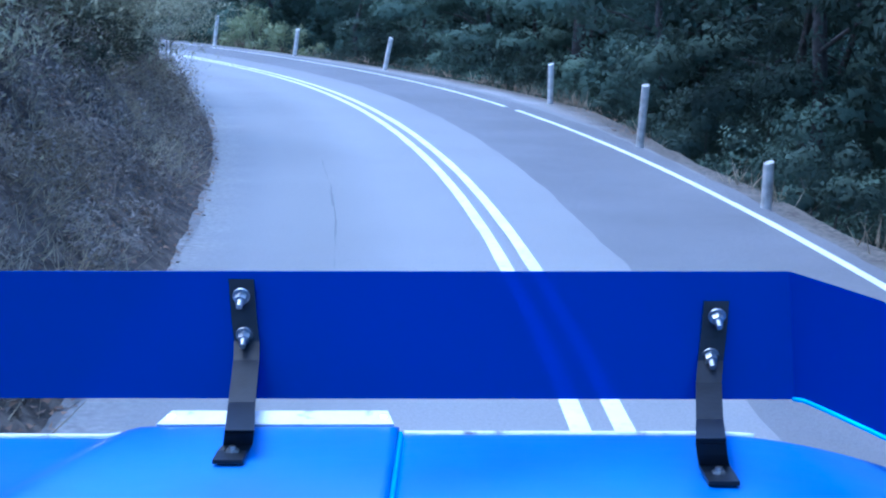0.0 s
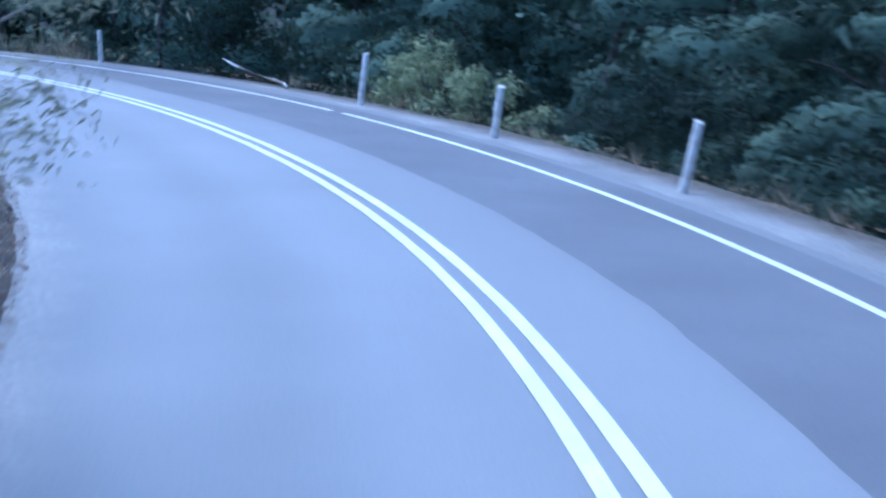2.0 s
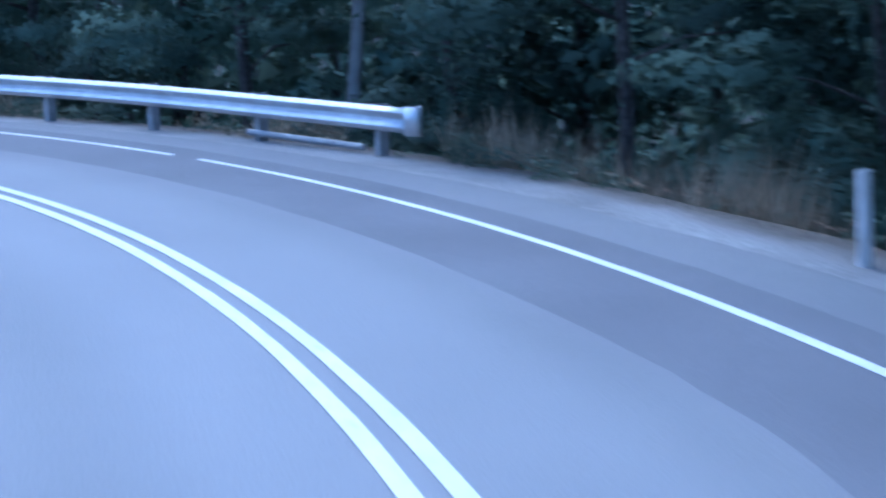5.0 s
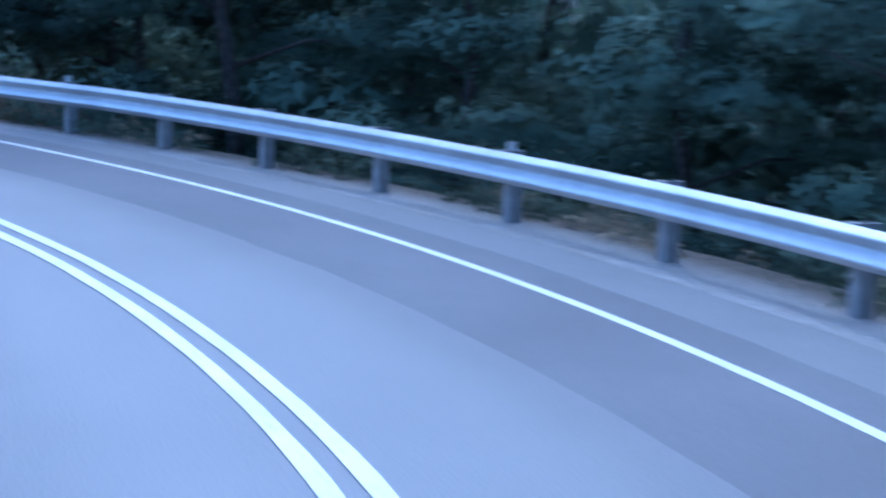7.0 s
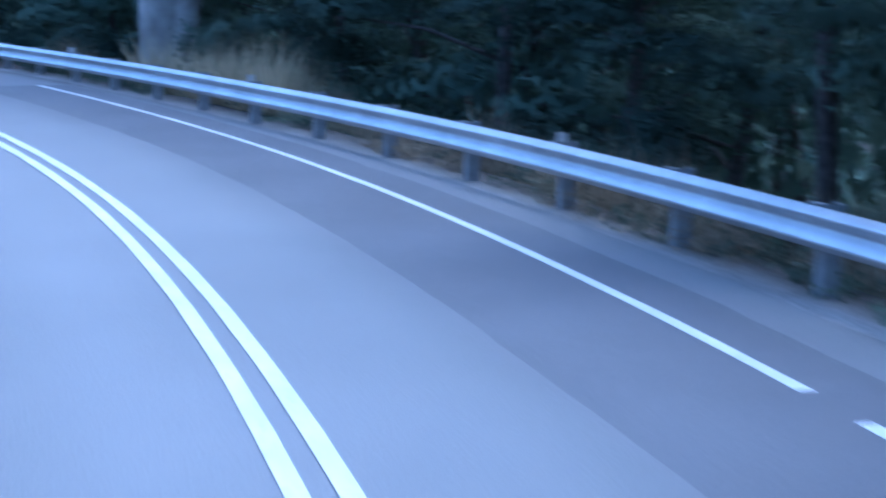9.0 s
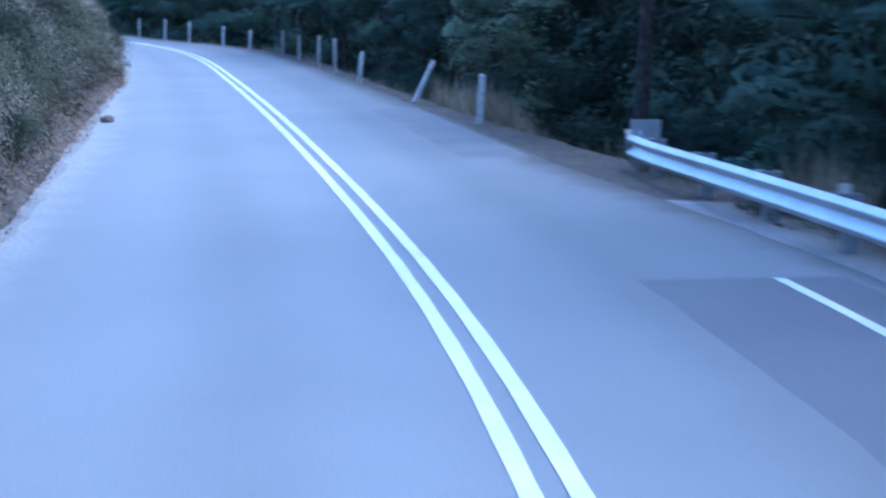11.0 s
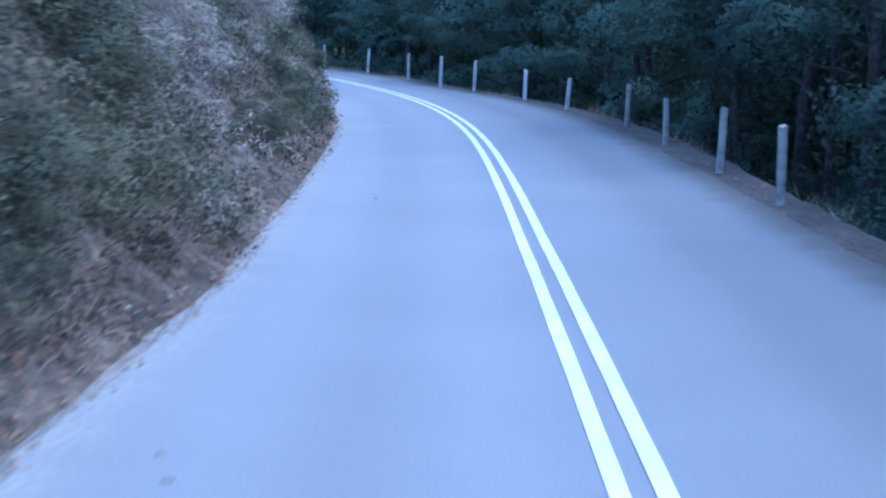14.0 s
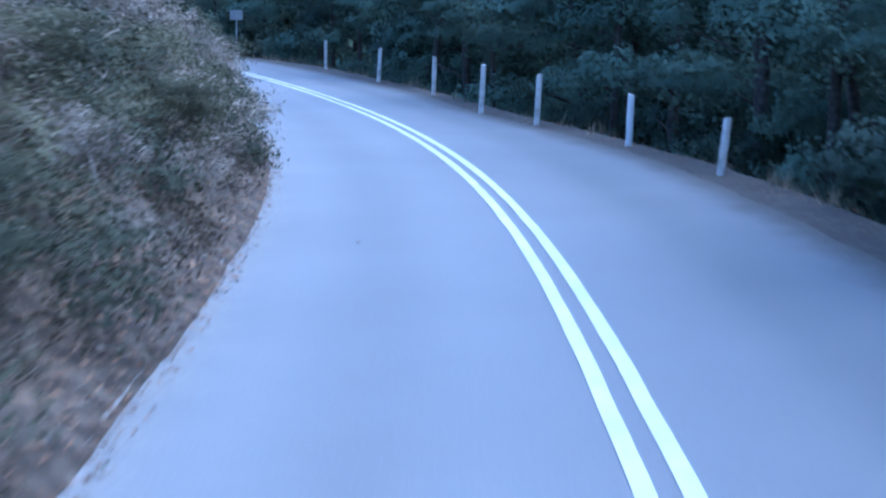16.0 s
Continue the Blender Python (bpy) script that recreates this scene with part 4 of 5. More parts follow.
scatter("leaf_litter", "brown fallen leaves along the foot of the bank", "leaves", SEEN, (-1.3, 0.10), 36000, 0.06, 0.030, DEAD_LEAF, 64, flat=True)
scatter("foot_litter", "brown leaves and bark scraps spilled from the bank onto the asphalt", "leaves", ((131, 150), (131, 178)), (-1.02, 0.2), 10000, 0.05, 0.03, DEAD_LEAF, 69, flat=True)
scatter("bark_chips", "brown bark chips and curled leaves on the litter apron", "leaves", ((121, 150), (121, 150), (150, 172)), (-1.05, 0.03), 5000, 0.10, 0.045, DEAD_LEAF, 70, flat=True)
scatter("grey_chips", "grey scraps of dead wood on the litter apron", "leaves", ((121, 178),), (-1.1, -0.05), 1300, 0.11, 0.03, DRY_WOOD, 71, flat=True)
scatter("verge_grass", "sparse dry grass along the edge of the drop", "grass", ((20, 66), (128, 235)), (0.15, 1.3), 7000, 0.32, 0.008, STRAW, 65, 0.5)
scatter("verge_litter", "brown fallen leaves over the dirt verge", "leaves", ((124, 225),), (-0.5, 0.6), 4200, 0.06, 0.03, DEAD_LEAF, 66, flat=True)
scatter("shoulder_litter", "brown fallen leaves along the outer edge of the gravel", "leaves", ((34, 76),), (-0.35, 0.5), 2200, 0.07, 0.035, DEAD_LEAF, 72, flat=True)
scatter("tall_grass", "tall straw-coloured dry grass behind the guardrail", "grass", ((72, 78), (98, 108), (116, 124), (135, 141)), (0.3, 1.9), 16000, 0.85, 0.012, STRAW, 67, 0.7)
scatter("grass_clump", "tall bleached dry grass at the foot of the gum tree", "grass", ((113.8, 118.8),), (0.2, 1.8), 8000, 1.25, 0.018, BLEACHED, 68, 0.55)


# ---- single things beside the road ----
def forest_log():
    """A fallen stem half sunk in litter, its two broken ends bleached."""
    log = empty("fallen_log", Matrix.Identity(4), "fallen brown log on the verge with bleached broken ends", "log")
    pts = [at(s, o, z) for s, o, z in ((63.3, 4.5, -0.02), (63.7, 4.72, 0.0), (64.6, 5.08, 0.0), (65.4, 5.15, 0.05), (66.0, 5.08, 0.2), (66.3, 5.02, 0.31))]
    part("stem", mesh("stem", *tube(pts[1:5], [0.030, 0.038, 0.034, 0.026], 9), DRY_WOOD, True), log)
    part("broken_end", mesh("broken_end", *tube([pts[0], pts[1]], [0.034, 0.032], 9), DEAD_WOOD, True), log, "pale broken wood end")
    part("broken_end", mesh("broken_end", *tube([pts[3], pts[4], pts[5]], [0.029, 0.028, 0.010], 9), DEAD_WOOD, True), log, "pale splintered tip pointing up")


forest_log()
rng = np.random.default_rng(77)


def stone(name, s, off, size, label, mat, z=0.0, squash=0.6):
    bm = bmesh.new()
    bmesh.ops.create_icosphere(bm, subdivisions=2, radius=size)
    for v in bm.verts:
        k = 1 + 0.35 * noise.noise(v.co * (2.2 / size) + Vector((s, off, 0)))
        v.co = Vector((v.co.x * k * 1.2, v.co.y * k, v.co.z * k * squash))
    me = bpy.data.meshes.new(name)
    bm.to_mesh(me)
    bm.free()
    me.materials.append(mat)
    ob = new(name, me)
    ob.matrix_basis = Matrix.Translation(at(s, off, z + size * squash * 0.6)) @ Matrix.Rotation(s, 4, "Z")
    return tagged(ob, label, "stone", "loose stones")


stone("stone", 135.3, -3.1, 0.13, "brown rock lying in the gutter", ROCK)
for s, out, size in ((137.9, 0.02, 0.04), (150.2, -0.1, 0.05), (163.5, -0.05, 0.06), (164.0, 0.05, 0.03)):
    stone("stone", s, bank_foot(s) + out, size, "small brown stone at the foot of the bank", ROCK, 0.02)

for s, off in ((141.75, -2.47), (141.3, -2.36), (153.25, -1.81), (167.75, -1.72)):
    stone("stone", s, off, 0.030, "small pale stone lying on the asphalt", DUST, 0.0, 0.35)

# the light-leaved bush behind the posts
for s, off, scale in ((59.3, 5.2, 1.0), (60.6, 5.6, 1.0), (58.2, 5.5, 0.95), (61.8, 6.2, 0.9), (57.3, 5.9, 0.8)):
    bush = make_shrub(int(s * 10), 1.25, 0.8, 24, 60, 0.27, LEAF_LIGHT, (0.13, 0.035), "bush")
    bush.matrix_basis = Matrix.Translation(at(s, off, float(height(np.array(s), np.array(off))) - 0.1)) @ Matrix.Diagonal((scale, scale, scale * 1.15, 1))
    tagged(bush, "pale yellow-green feathery bush behind the guide posts", "bush", "pale bushes")


def big_trunk(s, off, radius, tall, mat, label, lean=(0.0, 0.0), seed=1, sides=20, fork=None, limbs=22, reach=1.0):
    z = float(height(np.array(s), np.array(off)))
    tree = empty("tree", Matrix.Translation(at(s, off, z)), label, "tree", "trees of the roadside forest")
    r = np.random.default_rng(seed)
    pts = [(lean[0] * h, lean[1] * h, h) for h in (-0.8, 0.0, 0.6, 1.6, 3.2, 6.0, 9.0, tall)]
    pieces = [tube(pts, [radius * k for k in (1.5, 1.25, 1.08, 1.0, 0.95, 0.85, 0.7, 0.35)], sides)]
    if fork:
        side = [(fork[0] * h, fork[1] * h, h) for h in (-0.6, 0.0, 0.6, 1.6, 3.2, 6.0, 9.0)]
        pieces.append(tube(side, [radius * k for k in (1.0, 0.98, 0.95, 0.88, 0.8, 0.6, 0.3)], sides))
    spots = []
    for i in range(limbs):
        a, h = r.uniform(0, 6.28), tall * r.uniform(0.55, 1.0)
        base = (lean[0] * h, lean[1] * h, h)
        tip = (base[0] + math.cos(a) * r.uniform(2, 4) * reach, base[1] + math.sin(a) * r.uniform(2, 4) * reach, h + r.uniform(0.5, 2))
        pieces.append(tube([base, tuple((p + q) / 2 + 0.2 for p, q in zip(base, tip)), tip], [radius * 0.3, radius * 0.18, 0.03], 7))
        spots += [tip, tuple((p + q) / 2 for p, q in zip(base, tip))]
    part("trunk", mesh("trunk", *joined(pieces), mat, True), tree, "smooth pale trunk" if mat is PALE_BARK else "")
    part("crown", leafage("crown", leaves(r, clumps(r, spots, 130 * reach, 1.3 * reach), 0.28, 0.11, 0.5), LEAF_GREY), tree)
    return tree


big_trunk(121.2, 5.95, 0.42, 15, PALE_BARK, "large old gum tree with a pale grey forked trunk", (0.02, 0.0), 3, fork=(-0.085, 0.145))
big_trunk(81.5, 9.0, 0.12, 13, PALE_BARK, "slim leaning gum tree with a pale trunk", (0.06, 0.05), 4, 12)
big_trunk(46.8, 7.6, 0.17, 13, BARK, "dark upright tree at the edge of the forest", (0.01, 0.0), 6, 14, limbs=8, reach=0.6)
big_trunk(70.9, 7.2, 0.07, 9, BARK, "slim dark tree at the edge of the forest", (0.0, 0.03), 5, 12)

for k, (s, out, wide) in enumerate(((158.5, 2.2, 0.09), (163.2, 3.0, 0.12), (168.0, 2.4, 0.08), (171.5, 2.9, 0.11), (176.5, 2.3, 0.10), (181.0, 3.2, 0.13), (186.5, 2.6, 0.09), (148.8, 2.8, 0.12))):
    big_trunk(s, verge(s) + out, wide, 12, BARK, "slim dark upright tree at the edge of the drop", (0.03 * math.sin(7.0 * k), 0.03 * math.cos(5.0 * k)), 20 + k, 10, limbs=5, reach=0.45)

light_tree = make_tree(91, 8.5, 1.0, 0.17, 20, 1000, 0.66, LEAF_FRESH, BARK, 0.10, (0.10, 0.055), 0.4, 6.5, 3)
light_tree.matrix_basis = Matrix.Translation(at(143.2, 5.7, float(height(np.array(143.2), np.array(5.7))) - 0.1))
tagged(light_tree, "leafy grey-green young tree close to the guide posts", "tree", "trees of the roadside forest")


def road_sign(s, off):
    """A small plain sign seen from behind, on a thin post."""
    sign = empty("road_sign", Matrix.Translation(at(s, off)) @ Matrix.Rotation(heading(s), 4, "Z"), "small grey road sign seen from behind, on a thin post", "road sign")
    part("post", mesh("post", *tube([(0, 0, -0.4), (0, 0, 1.98)], [0.028, 0.028], 8), POST_STEEL), sign)
    part("plate", box((0.60, 0.012, 0.44), (0, 0.04, 1.74), 0.004, POST_STEEL, "plate"), sign, "grey back of a sign plate")


road_sign(222.2, 4.20)
for s, off, tall in ((38.6, -3.35, 2.7), (40.0, -3.2, 2.9), (41.4, -3.4, 3.2), (44.5, -4.1, 3.6)):
    sapling = make_tree(int(s * 7), tall, 1.1, 0.3, 16, 260, 0.30, LEAF_PALE, DRY_WOOD, 0.014, (0.05, 0.014), 0.4, tall, 0)
    sapling.matrix_basis = Matrix.Translation(at(s, off, bank_skin(s, off)))
    tagged(sapling, "thin leafy sapling leaning out from the bank", "tree", "saplings on the bank")
ribbon_crack = tagged(ribbon("crack", 20, 30.5, -1.465, -1.455, 0.003, NEW_ASPHALT, 0.3, 2, 0.03, 51), "thin dark crack along the asphalt", "crack", kind="structure")


# dead sticks lying on the bank
rng = np.random.default_rng(123)
for i in range(64):
    s = rng.uniform(128, 178) if i < 52 else rng.uniform(16, 40)
    off = bank_foot(s) - rng.uniform(0.6, 2.9)
    a = at(s, off, bank_skin(s, off) + 0.35)
    s2, off2 = s + rng.uniform(0.6, 1.6), off + rng.uniform(-0.5, 0.4)
    b = at(s2, off2, bank_skin(s2, off2) + 0.25)
    mid = (a + b) / 2 + Vector((0, 0, rng.uniform(-0.1, 0.05)))
    tagged(new("stick", mesh("stick", *tube([a, mid, b], [0.016, 0.013, 0.006], 6), DRY_WOOD, True)), "thin grey dead stick caught in the brush of the bank", "stick", "dead sticks on the bank")


# ---- the vehicle, as it stands at the start of the drive ----
BLUE = material("light_blue_paint", [(0.3, (0.045, 0.150, 0.480)), (0.7, (0.075, 0.200, 0.590))], 2.2, 6, 0.30, bump=0.05, bump_scale=6, second=(3.0, 0.25), coat=0.5)
BLACK = material("black_powder_coat", [(0.3, (0.005, 0.007, 0.010)), (0.7, (0.012, 0.015, 0.021))], 30, 8, 0.45, bump=0.04, bump_scale=120)
BLACK.node_tree.nodes["Principled BSDF"].inputs["Specular IOR Level"].default_value = 0.2
ZINC = material("zinc_plated_steel", [(0.3, (0.26, 0.265, 0.27)), (0.7, (0.46, 0.465, 0.47))], 60, 6, 0.38, 0.9, bump=0.1, bump_scale=200)
WHITE_STRIP = material("worn_white_enamel", [(0.30, (0.22, 0.22, 0.22)), (0.40, (0.74, 0.74, 0.74)), (0.7, (0.82, 0.82, 0.82))], 26, 10, 0.45, bump=0.3, bump_scale=50)
RUBBER = material("tyre_rubber", [(0.3, (0.015, 0.015, 0.016)), (0.7, (0.03, 0.03, 0.03))], 20, 6, 0.9, bump=0.3, bump_scale=60)

EDGE = material("cyan_edge_light_and_bead", [(0.3, (0.03, 0.42, 0.80)), (0.7, (0.05, 0.50, 0.88))], 5, 4, 0.3)

ACRYLIC = bpy.data.materials.new("tinted_blue_acrylic")
ACRYLIC.use_nodes = True
an, al = ACRYLIC.node_tree.nodes, ACRYLIC.node_tree.links
ab = an["Principled BSDF"]
ab.inputs["Base Color"].default_value, ab.inputs["Roughness"].default_value = (0.001, 0.036, 0.26, 1), 0.25
ab.inputs["Specular IOR Level"].default_value = 0.15
tint = an.new("ShaderNodeBsdfTransparent")
tint.inputs["Color"].default_value = (0.02, 0.16, 0.72, 1)
amix = an.new("ShaderNodeMixShader")
amix.inputs[0].default_value = 0.4
al.new(ab.outputs[0], amix.inputs[1])
al.new(tint.outputs[0], amix.inputs[2])
al.new(amix.outputs[0], an["Material Output"].inputs["Surface"])

EYE = PATH[0][1].translation
VEHICLE = Matrix.Translation((EYE.x, EYE.y, 0)) @ Matrix.Rotation(radians(9.0), 4, "Z")
LEAN = Matrix.Translation((0, 0, 2.2)) @ Matrix.Rotation(radians(-2.58), 4, "Y") @ Matrix.Translation((0, 0, -2.2))
TO_BODY = (VEHICLE @ LEAN).inverted() @ PATH[0][1]
car = empty("vehicle", VEHICLE, "light blue vehicle front with a dark blue bonnet deflector", "vehicle")
MID = -0.28


def place(px, py, depth):
    """Coordinates in the leaning body of a point seen from the driver's eye."""
    return tuple(TO_BODY @ Vector(((px - 784) / 2720.7 * depth, -(py - 441) / 2720.7 * depth, -depth)))


LIP = place(760, 762, 2.05)
SEAM = LIP[0] - 0.038


def ease(a, b, x):
    k = min(1.0, max(0.0, (x - a) / (b - a)))
    return k * k * (3 - 2 * k)


def hood_z(x, y):
    """The bonnet's skin: rising to the rear, a raised middle panel with a slanting crease, rounded rims and a rolled lip."""
    z = LIP[2] + 0.03 * (LIP[1] - y)
    back = max(0.0, LIP[1] - y)
    crease = SEAM - 0.345 - 0.30 * back
    if x < SEAM:
        z += 0.016 * ease(crease - 0.045, crease + 0.012, x) - 0.005
    z += 0.004 * math.sin(5.0 * x + 1.0) * min(1.0, back * 4)
    z -= 0.55 * max(0, x - SEAM - 0.42) ** 1.7 + 0.55 * max(0, -x - 0.95) ** 1.7
    return z - 9.0 * max(0, y - LIP[1] + 0.03) ** 2


def grid_sheet(name, xs, ys, fn, mat, thick=0.012):
    verts = [(x, y, fn(x, y)) for y in ys for x in xs] + [(x, y, fn(x, y) - thick) for y in ys for x in xs]
    n, m = len(xs), len(ys)
    k = n * m
    faces = []
    for j in range(m - 1):
        for i in range(n - 1):
            a = j * n + i
            faces += [(a, a + 1, a + n + 1, a + n), (k + a, k + a + n, k + a + n + 1, k + a + 1)]
    for i in range(n - 1):
        faces += [(i, k + i, k + i + 1, i + 1), ((m - 1) * n + i, (m - 1) * n + i + 1, k + (m - 1) * n + i + 1, k + (m - 1) * n + i)]
    for j in range(m - 1):
        faces += [(j * n, (j + 1) * n, k + (j + 1) * n, k + j * n), (j * n + n - 1, k + j * n + n - 1, k + (j + 1) * n + n - 1, (j + 1) * n + n - 1)]
    return mesh(name, verts, faces, mat, True)


HOOD_Y = list(np.linspace(0.35, LIP[1] - 0.12, 24)) + list(np.linspace(LIP[1] - 0.11, LIP[1] + 0.035, 14))
part("bonnet", grid_sheet("bonnet", list(np.linspace(-1.2, SEAM - 0.002, 90)), HOOD_Y, hood_z, BLUE), car, "glossy light blue bonnet with a raised middle panel", LEAN)
part("bonnet_side", grid_sheet("bonnet_side", list(np.linspace(SEAM + 0.002, 0.66, 44)), HOOD_Y, hood_z, BLUE), car, "light blue side of the bonnet beyond the seam", LEAN)

# deflector: a long upright panel with a wing bent back at its end
CREST, HEM = place(700, 481, 2.19), place(700, 706, 2.16)
BEND_X, END_X = place(1396, 481, 2.19)[0], place(1578, 535, 1.975)[0]
WING_BACK = 0.235


def panel(points, mat, name, thick=0.005):
    """An upright acrylic strip through plan points (x, y at the top, y at the foot, both heights)."""
    verts, faces = [], []
    for x, yt, yb, zt, zb in points:
        verts += [(x, yt, zt), (x, yb, zb), (x, yt + thick, zt), (x, yb + thick, zb)]
    for i in range(len(points) - 1):
        a = 4 * i
        faces += [(a, a + 4, a + 5, a + 1), (a + 2, a + 3, a + 7, a + 6), (a, a + 2, a + 6, a + 4), (a + 1, a + 5, a + 7, a + 3)]
    n = 4 * (len(points) - 1)
    faces += [(0, 1, 3, 2), (n, n + 2, n + 3, n + 1)]
    return mesh(name, verts, faces, mat)


def wing_point(k):
    """k runs from 0 at the bend to 1 at the wing's rounded end."""
    x, back = BEND_X + (END_X - BEND_X) * k, WING_BACK * k ** 1.08
    nip = max(0.0, k - 0.90) / 0.10
    return x, CREST[1] - back, HEM[1] - back, CREST[2] - 0.03 * nip ** 2, HEM[2] + 0.004 * ease(0, 0.12, k) + 0.03 * nip ** 2


right = [wing_point(k) for k in (0.0, 0.05, 0.1, 0.2, 0.4, 0.6, 0.8, 0.9, 0.94, 0.97, 0.99, 1.0)]
left = [(-0.72 - x, *q) for x, *q in right[::-1]]
straight = [(x, CREST[1], HEM[1], CREST[2], HEM[2]) for x in np.linspace(-0.72 - BEND_X + 0.02, BEND_X - 0.02, 9)]
part("deflector", panel(left + straight + right, ACRYLIC, "deflector"), car, "dark blue tinted acrylic bonnet deflector", LEAN)


def strap(name, points, wide, thick, mat):
    """A flat steel strip bent along (x, y, z) points."""
    verts, faces = [], []
    for n, (x, y, z) in enumerate(points):
        p, q = points[max(n - 1, 0)], points[min(n + 1, len(points) - 1)]
        way = Vector((0, q[1] - p[1], q[2] - p[2])).normalized()
        out = Vector((0, -way.z, way.y)) * thick / 2
        for sx, so in ((-1, -1), (1, -1), (1, 1), (-1, 1)):
            verts.append(Vector((x + sx * wide / 2, y, z)) + out * so)
    for n in range(len(points) - 1):
        for k in range(4):
            faces.append((4 * n + k, 4 * n + (k + 1) % 4, 4 * n + 4 + (k + 1) % 4, 4 * n + 4 + k))
    faces += [(3, 2, 1, 0), tuple(range(4 * len(points) - 4, 4 * len(points)))]
    return mesh(name, verts, faces, mat)


def nut_mesh():
    bm = bmesh.new()
    for seg, r1, r2, depth, y in ((20, 0.0125, 0.0125, 0.003, 0.0), (6, 0.0092, 0.0085, 0.011, 0.007), (14, 0.0052, 0.0044, 0.016, 0.019)):
        made = bmesh.ops.create_cone(bm, cap_ends=True, segments=seg, radius1=r1, radius2=r2, depth=depth)
        bmesh.ops.translate(bm, verts=made["verts"], vec=(0, 0, y))
    bmesh.ops.rotate(bm, verts=bm.verts[:], cent=(0, 0, 0), matrix=Matrix.Rotation(radians(90), 3, "X"))
    me = bpy.data.meshes.new("nut")
    bm.to_mesh(me)
    bm.free()
    me.materials.append(ZINC)
    return me


NUT = nut_mesh()


def on_hood(px, py, over):
    """How far off the bonnet's skin lies along a line of sight, less a height over it."""
    a, b = 1.2, 2.3
    for _ in range(40):
        d = (a + b) / 2
        x, y, z = place(px, py, d)
        a, b = (d, b) if z > hood_z(x, y) + over else (a, d)
    return px, py, a


for marks, nuts in ((((427, 494, 2.176), (432, 560, 2.170), (437, 605, 2.164), (436, 640, 2.138), (428, 715, 2.045), on_hood(424, 765, 0.032), on_hood(421, 787, 0.012), on_hood(411, 801, 0.006), on_hood(402, 818, 0.006)), ((427, 524), (433, 593))),
                    (((1268, 533, 2.173), (1262, 600, 2.165), (1257, 640, 2.158), (1254, 680, 2.132), (1256, 745, 2.050), on_hood(1258, 780, 0.045), on_hood(1260, 803, 0.027), on_hood(1264, 825, 0.010), on_hood(1272, 839, 0.006), on_hood(1282, 856, 0.006)), ((1269, 560), (1257, 630)))):
    bracket = part("bracket", strap("bracket", [place(*q) for q in marks], 0.036, 0.005, BLACK), car, "black bent steel bracket holding the deflector", LEAN)
    for n in nuts:
        part("nut", NUT, bracket, "zinc-plated nut with a threaded bolt end", Matrix.Translation(place(*n, 2.160)) @ Matrix.Rotation(radians(24), 4, "X"))
    fx, fy, fz = place(marks[-2][0], marks[-2][1], marks[-2][2] - 0.005)
    part("nut", NUT, bracket, "flat bolt head on the bracket's foot", Matrix.Translation((fx, fy, fz)) @ Matrix.Rotation(radians(-90), 4, "X") @ Matrix.Scale(0.3, 4, (0, 1, 0)))

# worn enamel badge strip, a little wider at its foot, and the trim to either side of the raised panel, its white
# painting the lip's highlight
b0, b1 = place(277, 751, 2.035), place(697, 751, 2.035)
t0, t1 = place(305, 727, 2.075), place(686, 727, 2.075)
corners = [Vector(q) for q in (b0, b1, t1, t0)]
under = Vector((0, 0.004, -0.006))
badge = mesh("badge_strip", corners + [q + under for q in corners], [(0, 1, 2, 3), (7, 6, 5, 4), (0, 4, 5, 1), (1, 5, 6, 2), (2, 6, 7, 3), (3, 7, 4, 0)], WHITE_STRIP)
badge_strip = part("badge_strip", badge, car, "worn white enamel strip on the bonnet's lip", LEAN)
for end in (0.03, 0.97):
    spot = (corners[0].lerp(corners[1], end) + corners[3].lerp(corners[2], end)) / 2
    part("screw", box((0.012, 0.012, 0.004), (0, 0, 0), 0.0015, ZINC, "screw"), badge_strip, "small screw head", Matrix.Translation(spot) @ Matrix.Rotation(radians(30), 4, "X"))
seam_line = [(SEAM, y, hood_z(SEAM + 0.001, y) + 0.001) for y in np.linspace(0.4, LIP[1] + 0.02, 40)]
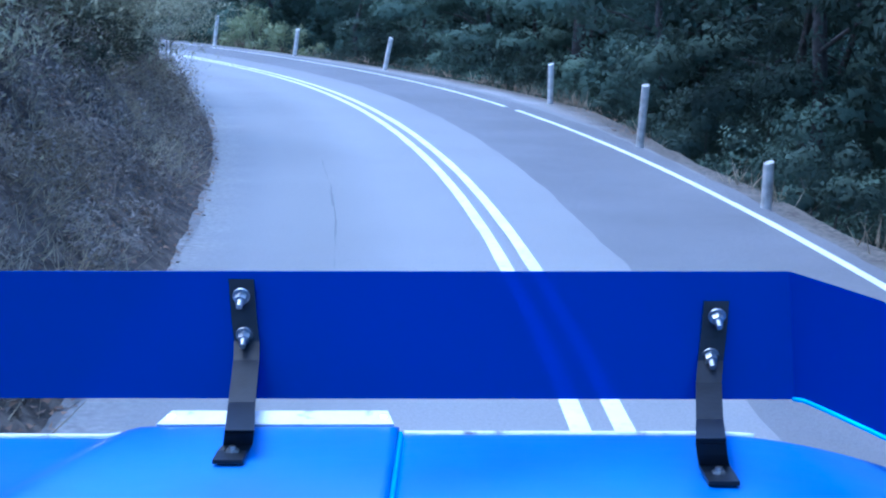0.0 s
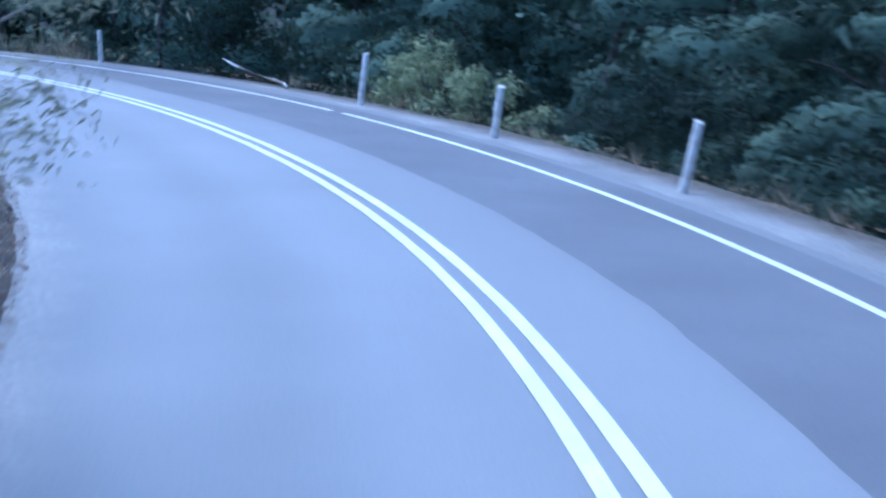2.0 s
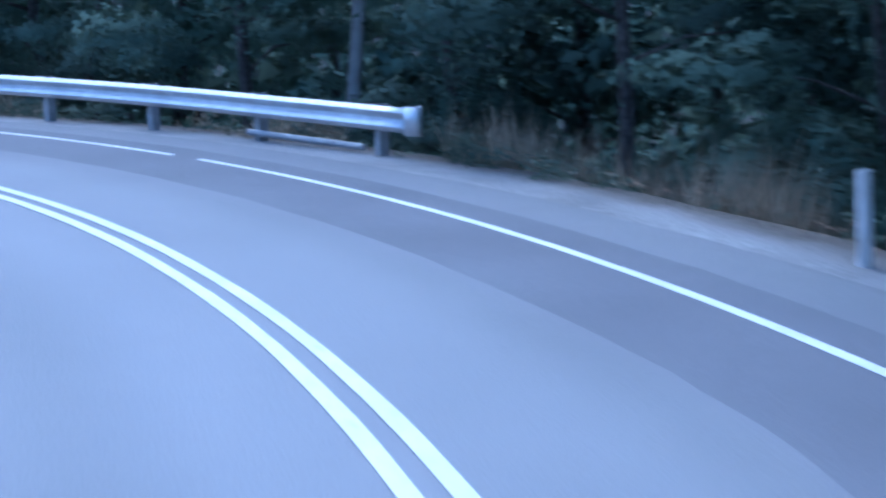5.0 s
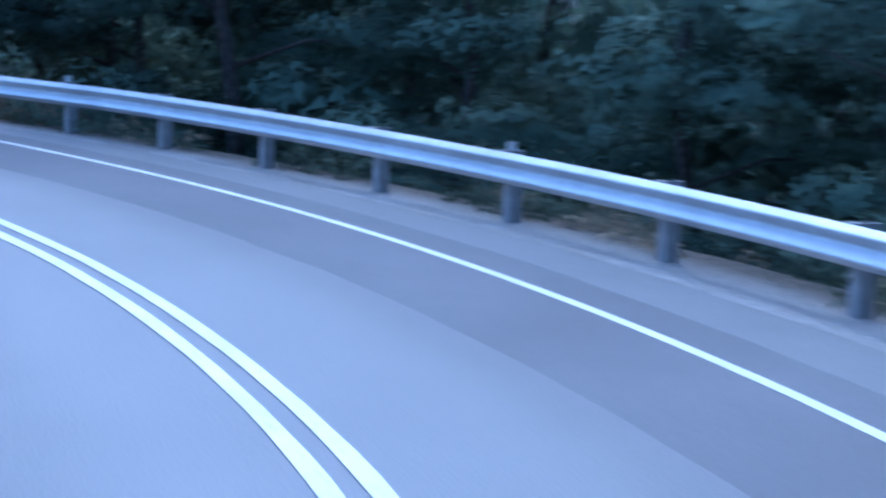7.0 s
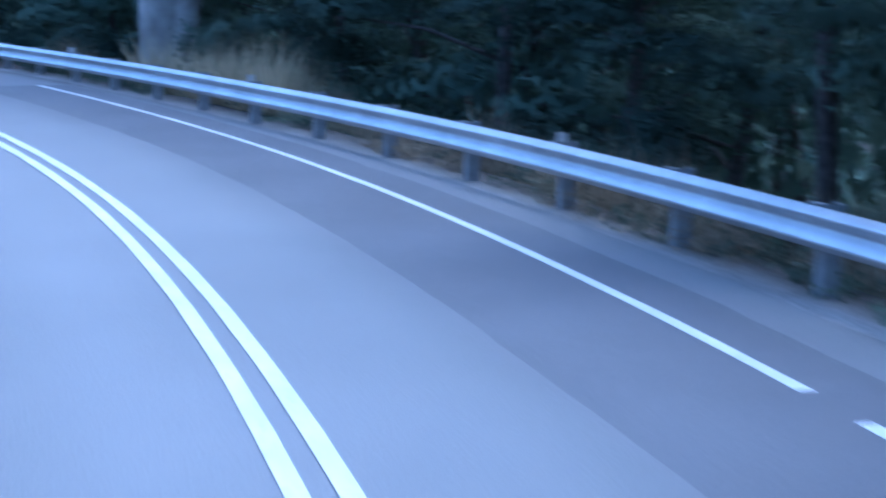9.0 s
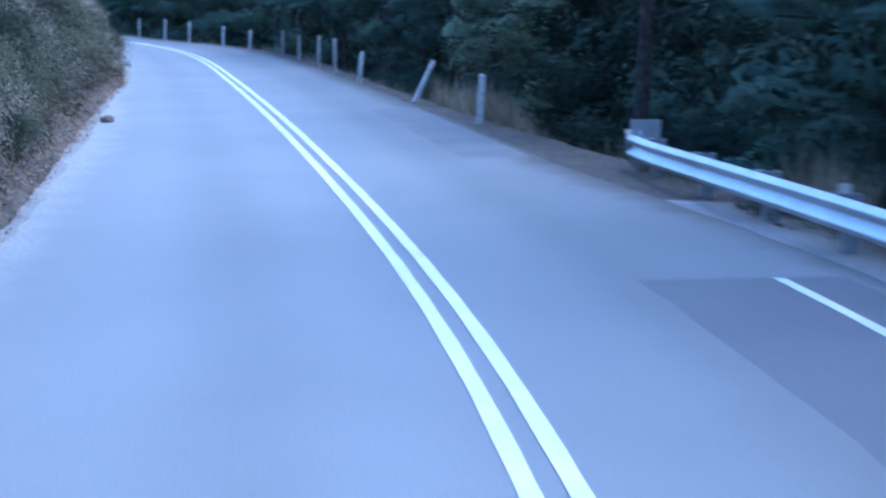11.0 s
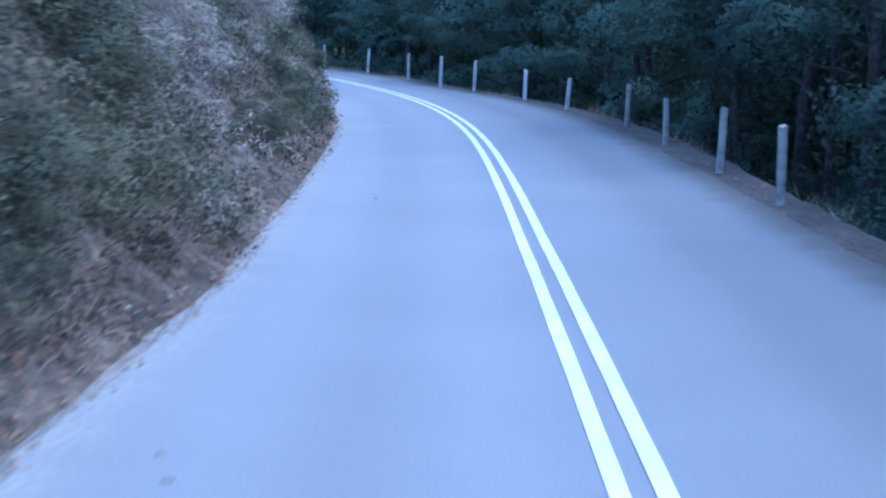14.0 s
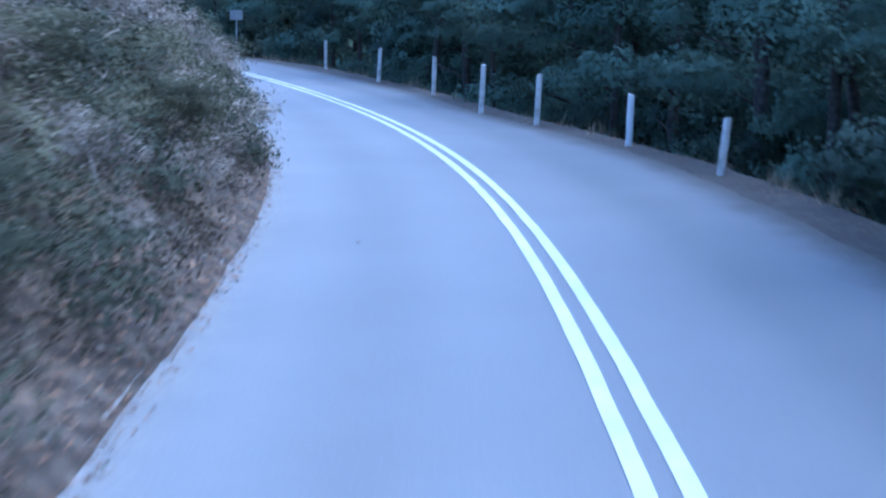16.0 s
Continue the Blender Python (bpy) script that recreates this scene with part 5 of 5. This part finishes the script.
part("seam", mesh("seam", *tube(seam_line, [0.004] * 40, 6), EDGE, True), car, "pale bead along the bonnet's seam", LEAN)
for name, x0, x1 in (("trim", -1.15, SEAM - 0.375), ("trim", SEAM + 0.004, SEAM + 0.47)):
    line = [(x, LIP[1] + 0.004, hood_z(x, LIP[1]) + 0.002) for x in np.linspace(x0, x1, 40)]
    part(name, mesh(name, *tube(line, [0.0045] * 40, 8), WHITE_STRIP, True), car, "trim along the bonnet's front lip, white for its highlight", LEAN)
# cyan bead: the light gathered in the acrylic's edge, put into colour
for line in (right, left):
    foot = [(x, yb, zb) for x, yt, yb, zt, zb in line]
    part("edge", mesh("edge", *tube(foot, [0.0035] * len(foot), 6), EDGE, True), car, "lower edge of the deflector's wing, its edge light painted cyan", LEAN)
part("front_panel", box((1.66, 0.06, 0.62), (MID, 2.03, 1.20), 0.02, BLUE, "front_panel"), car, "light blue front panel under the bonnet")
part("bumper", box((1.86, 0.22, 0.26), (MID, 2.08, 0.66), 0.04, BLACK, "bumper"), car, "black steel front bumper")
part("chassis", box((1.30, 1.75, 0.30), (MID, 1.15, 0.72), 0.03, BLACK, "chassis"), car)
for side in (-1, 1):
    part("wing", box((0.10, 1.62, 0.50), (MID + side * 0.84, 1.18, 1.24), 0.04, BLUE, "wing"), car, "light blue front wing panel")
    bm = bmesh.new()
    bmesh.ops.create_cone(bm, cap_ends=True, segments=36, radius1=0.40, radius2=0.40, depth=0.26)
    bmesh.ops.bevel(bm, geom=[e for e in bm.edges if abs(e.verts[0].co.z - e.verts[1].co.z) < 1e-4], offset=0.05, segments=3, affect="EDGES")
    me = bpy.data.meshes.new("tyre")
    bm.to_mesh(me)
    bm.free()
    me.materials.append(RUBBER)
    wheel = part("wheel", me, car, "black rubber tyre", Matrix.Translation((MID + side * 0.74, 1.35, 0.40)) @ Matrix.Rotation(radians(90), 4, "Y"))
    bm = bmesh.new()
    bmesh.ops.create_cone(bm, cap_ends=True, segments=28, radius1=0.22, radius2=0.19, depth=0.28)
    me = bpy.data.meshes.new("rim")
    bm.to_mesh(me)
    bm.free()
    me.materials.append(POST_STEEL)
    part("rim", me, wheel)
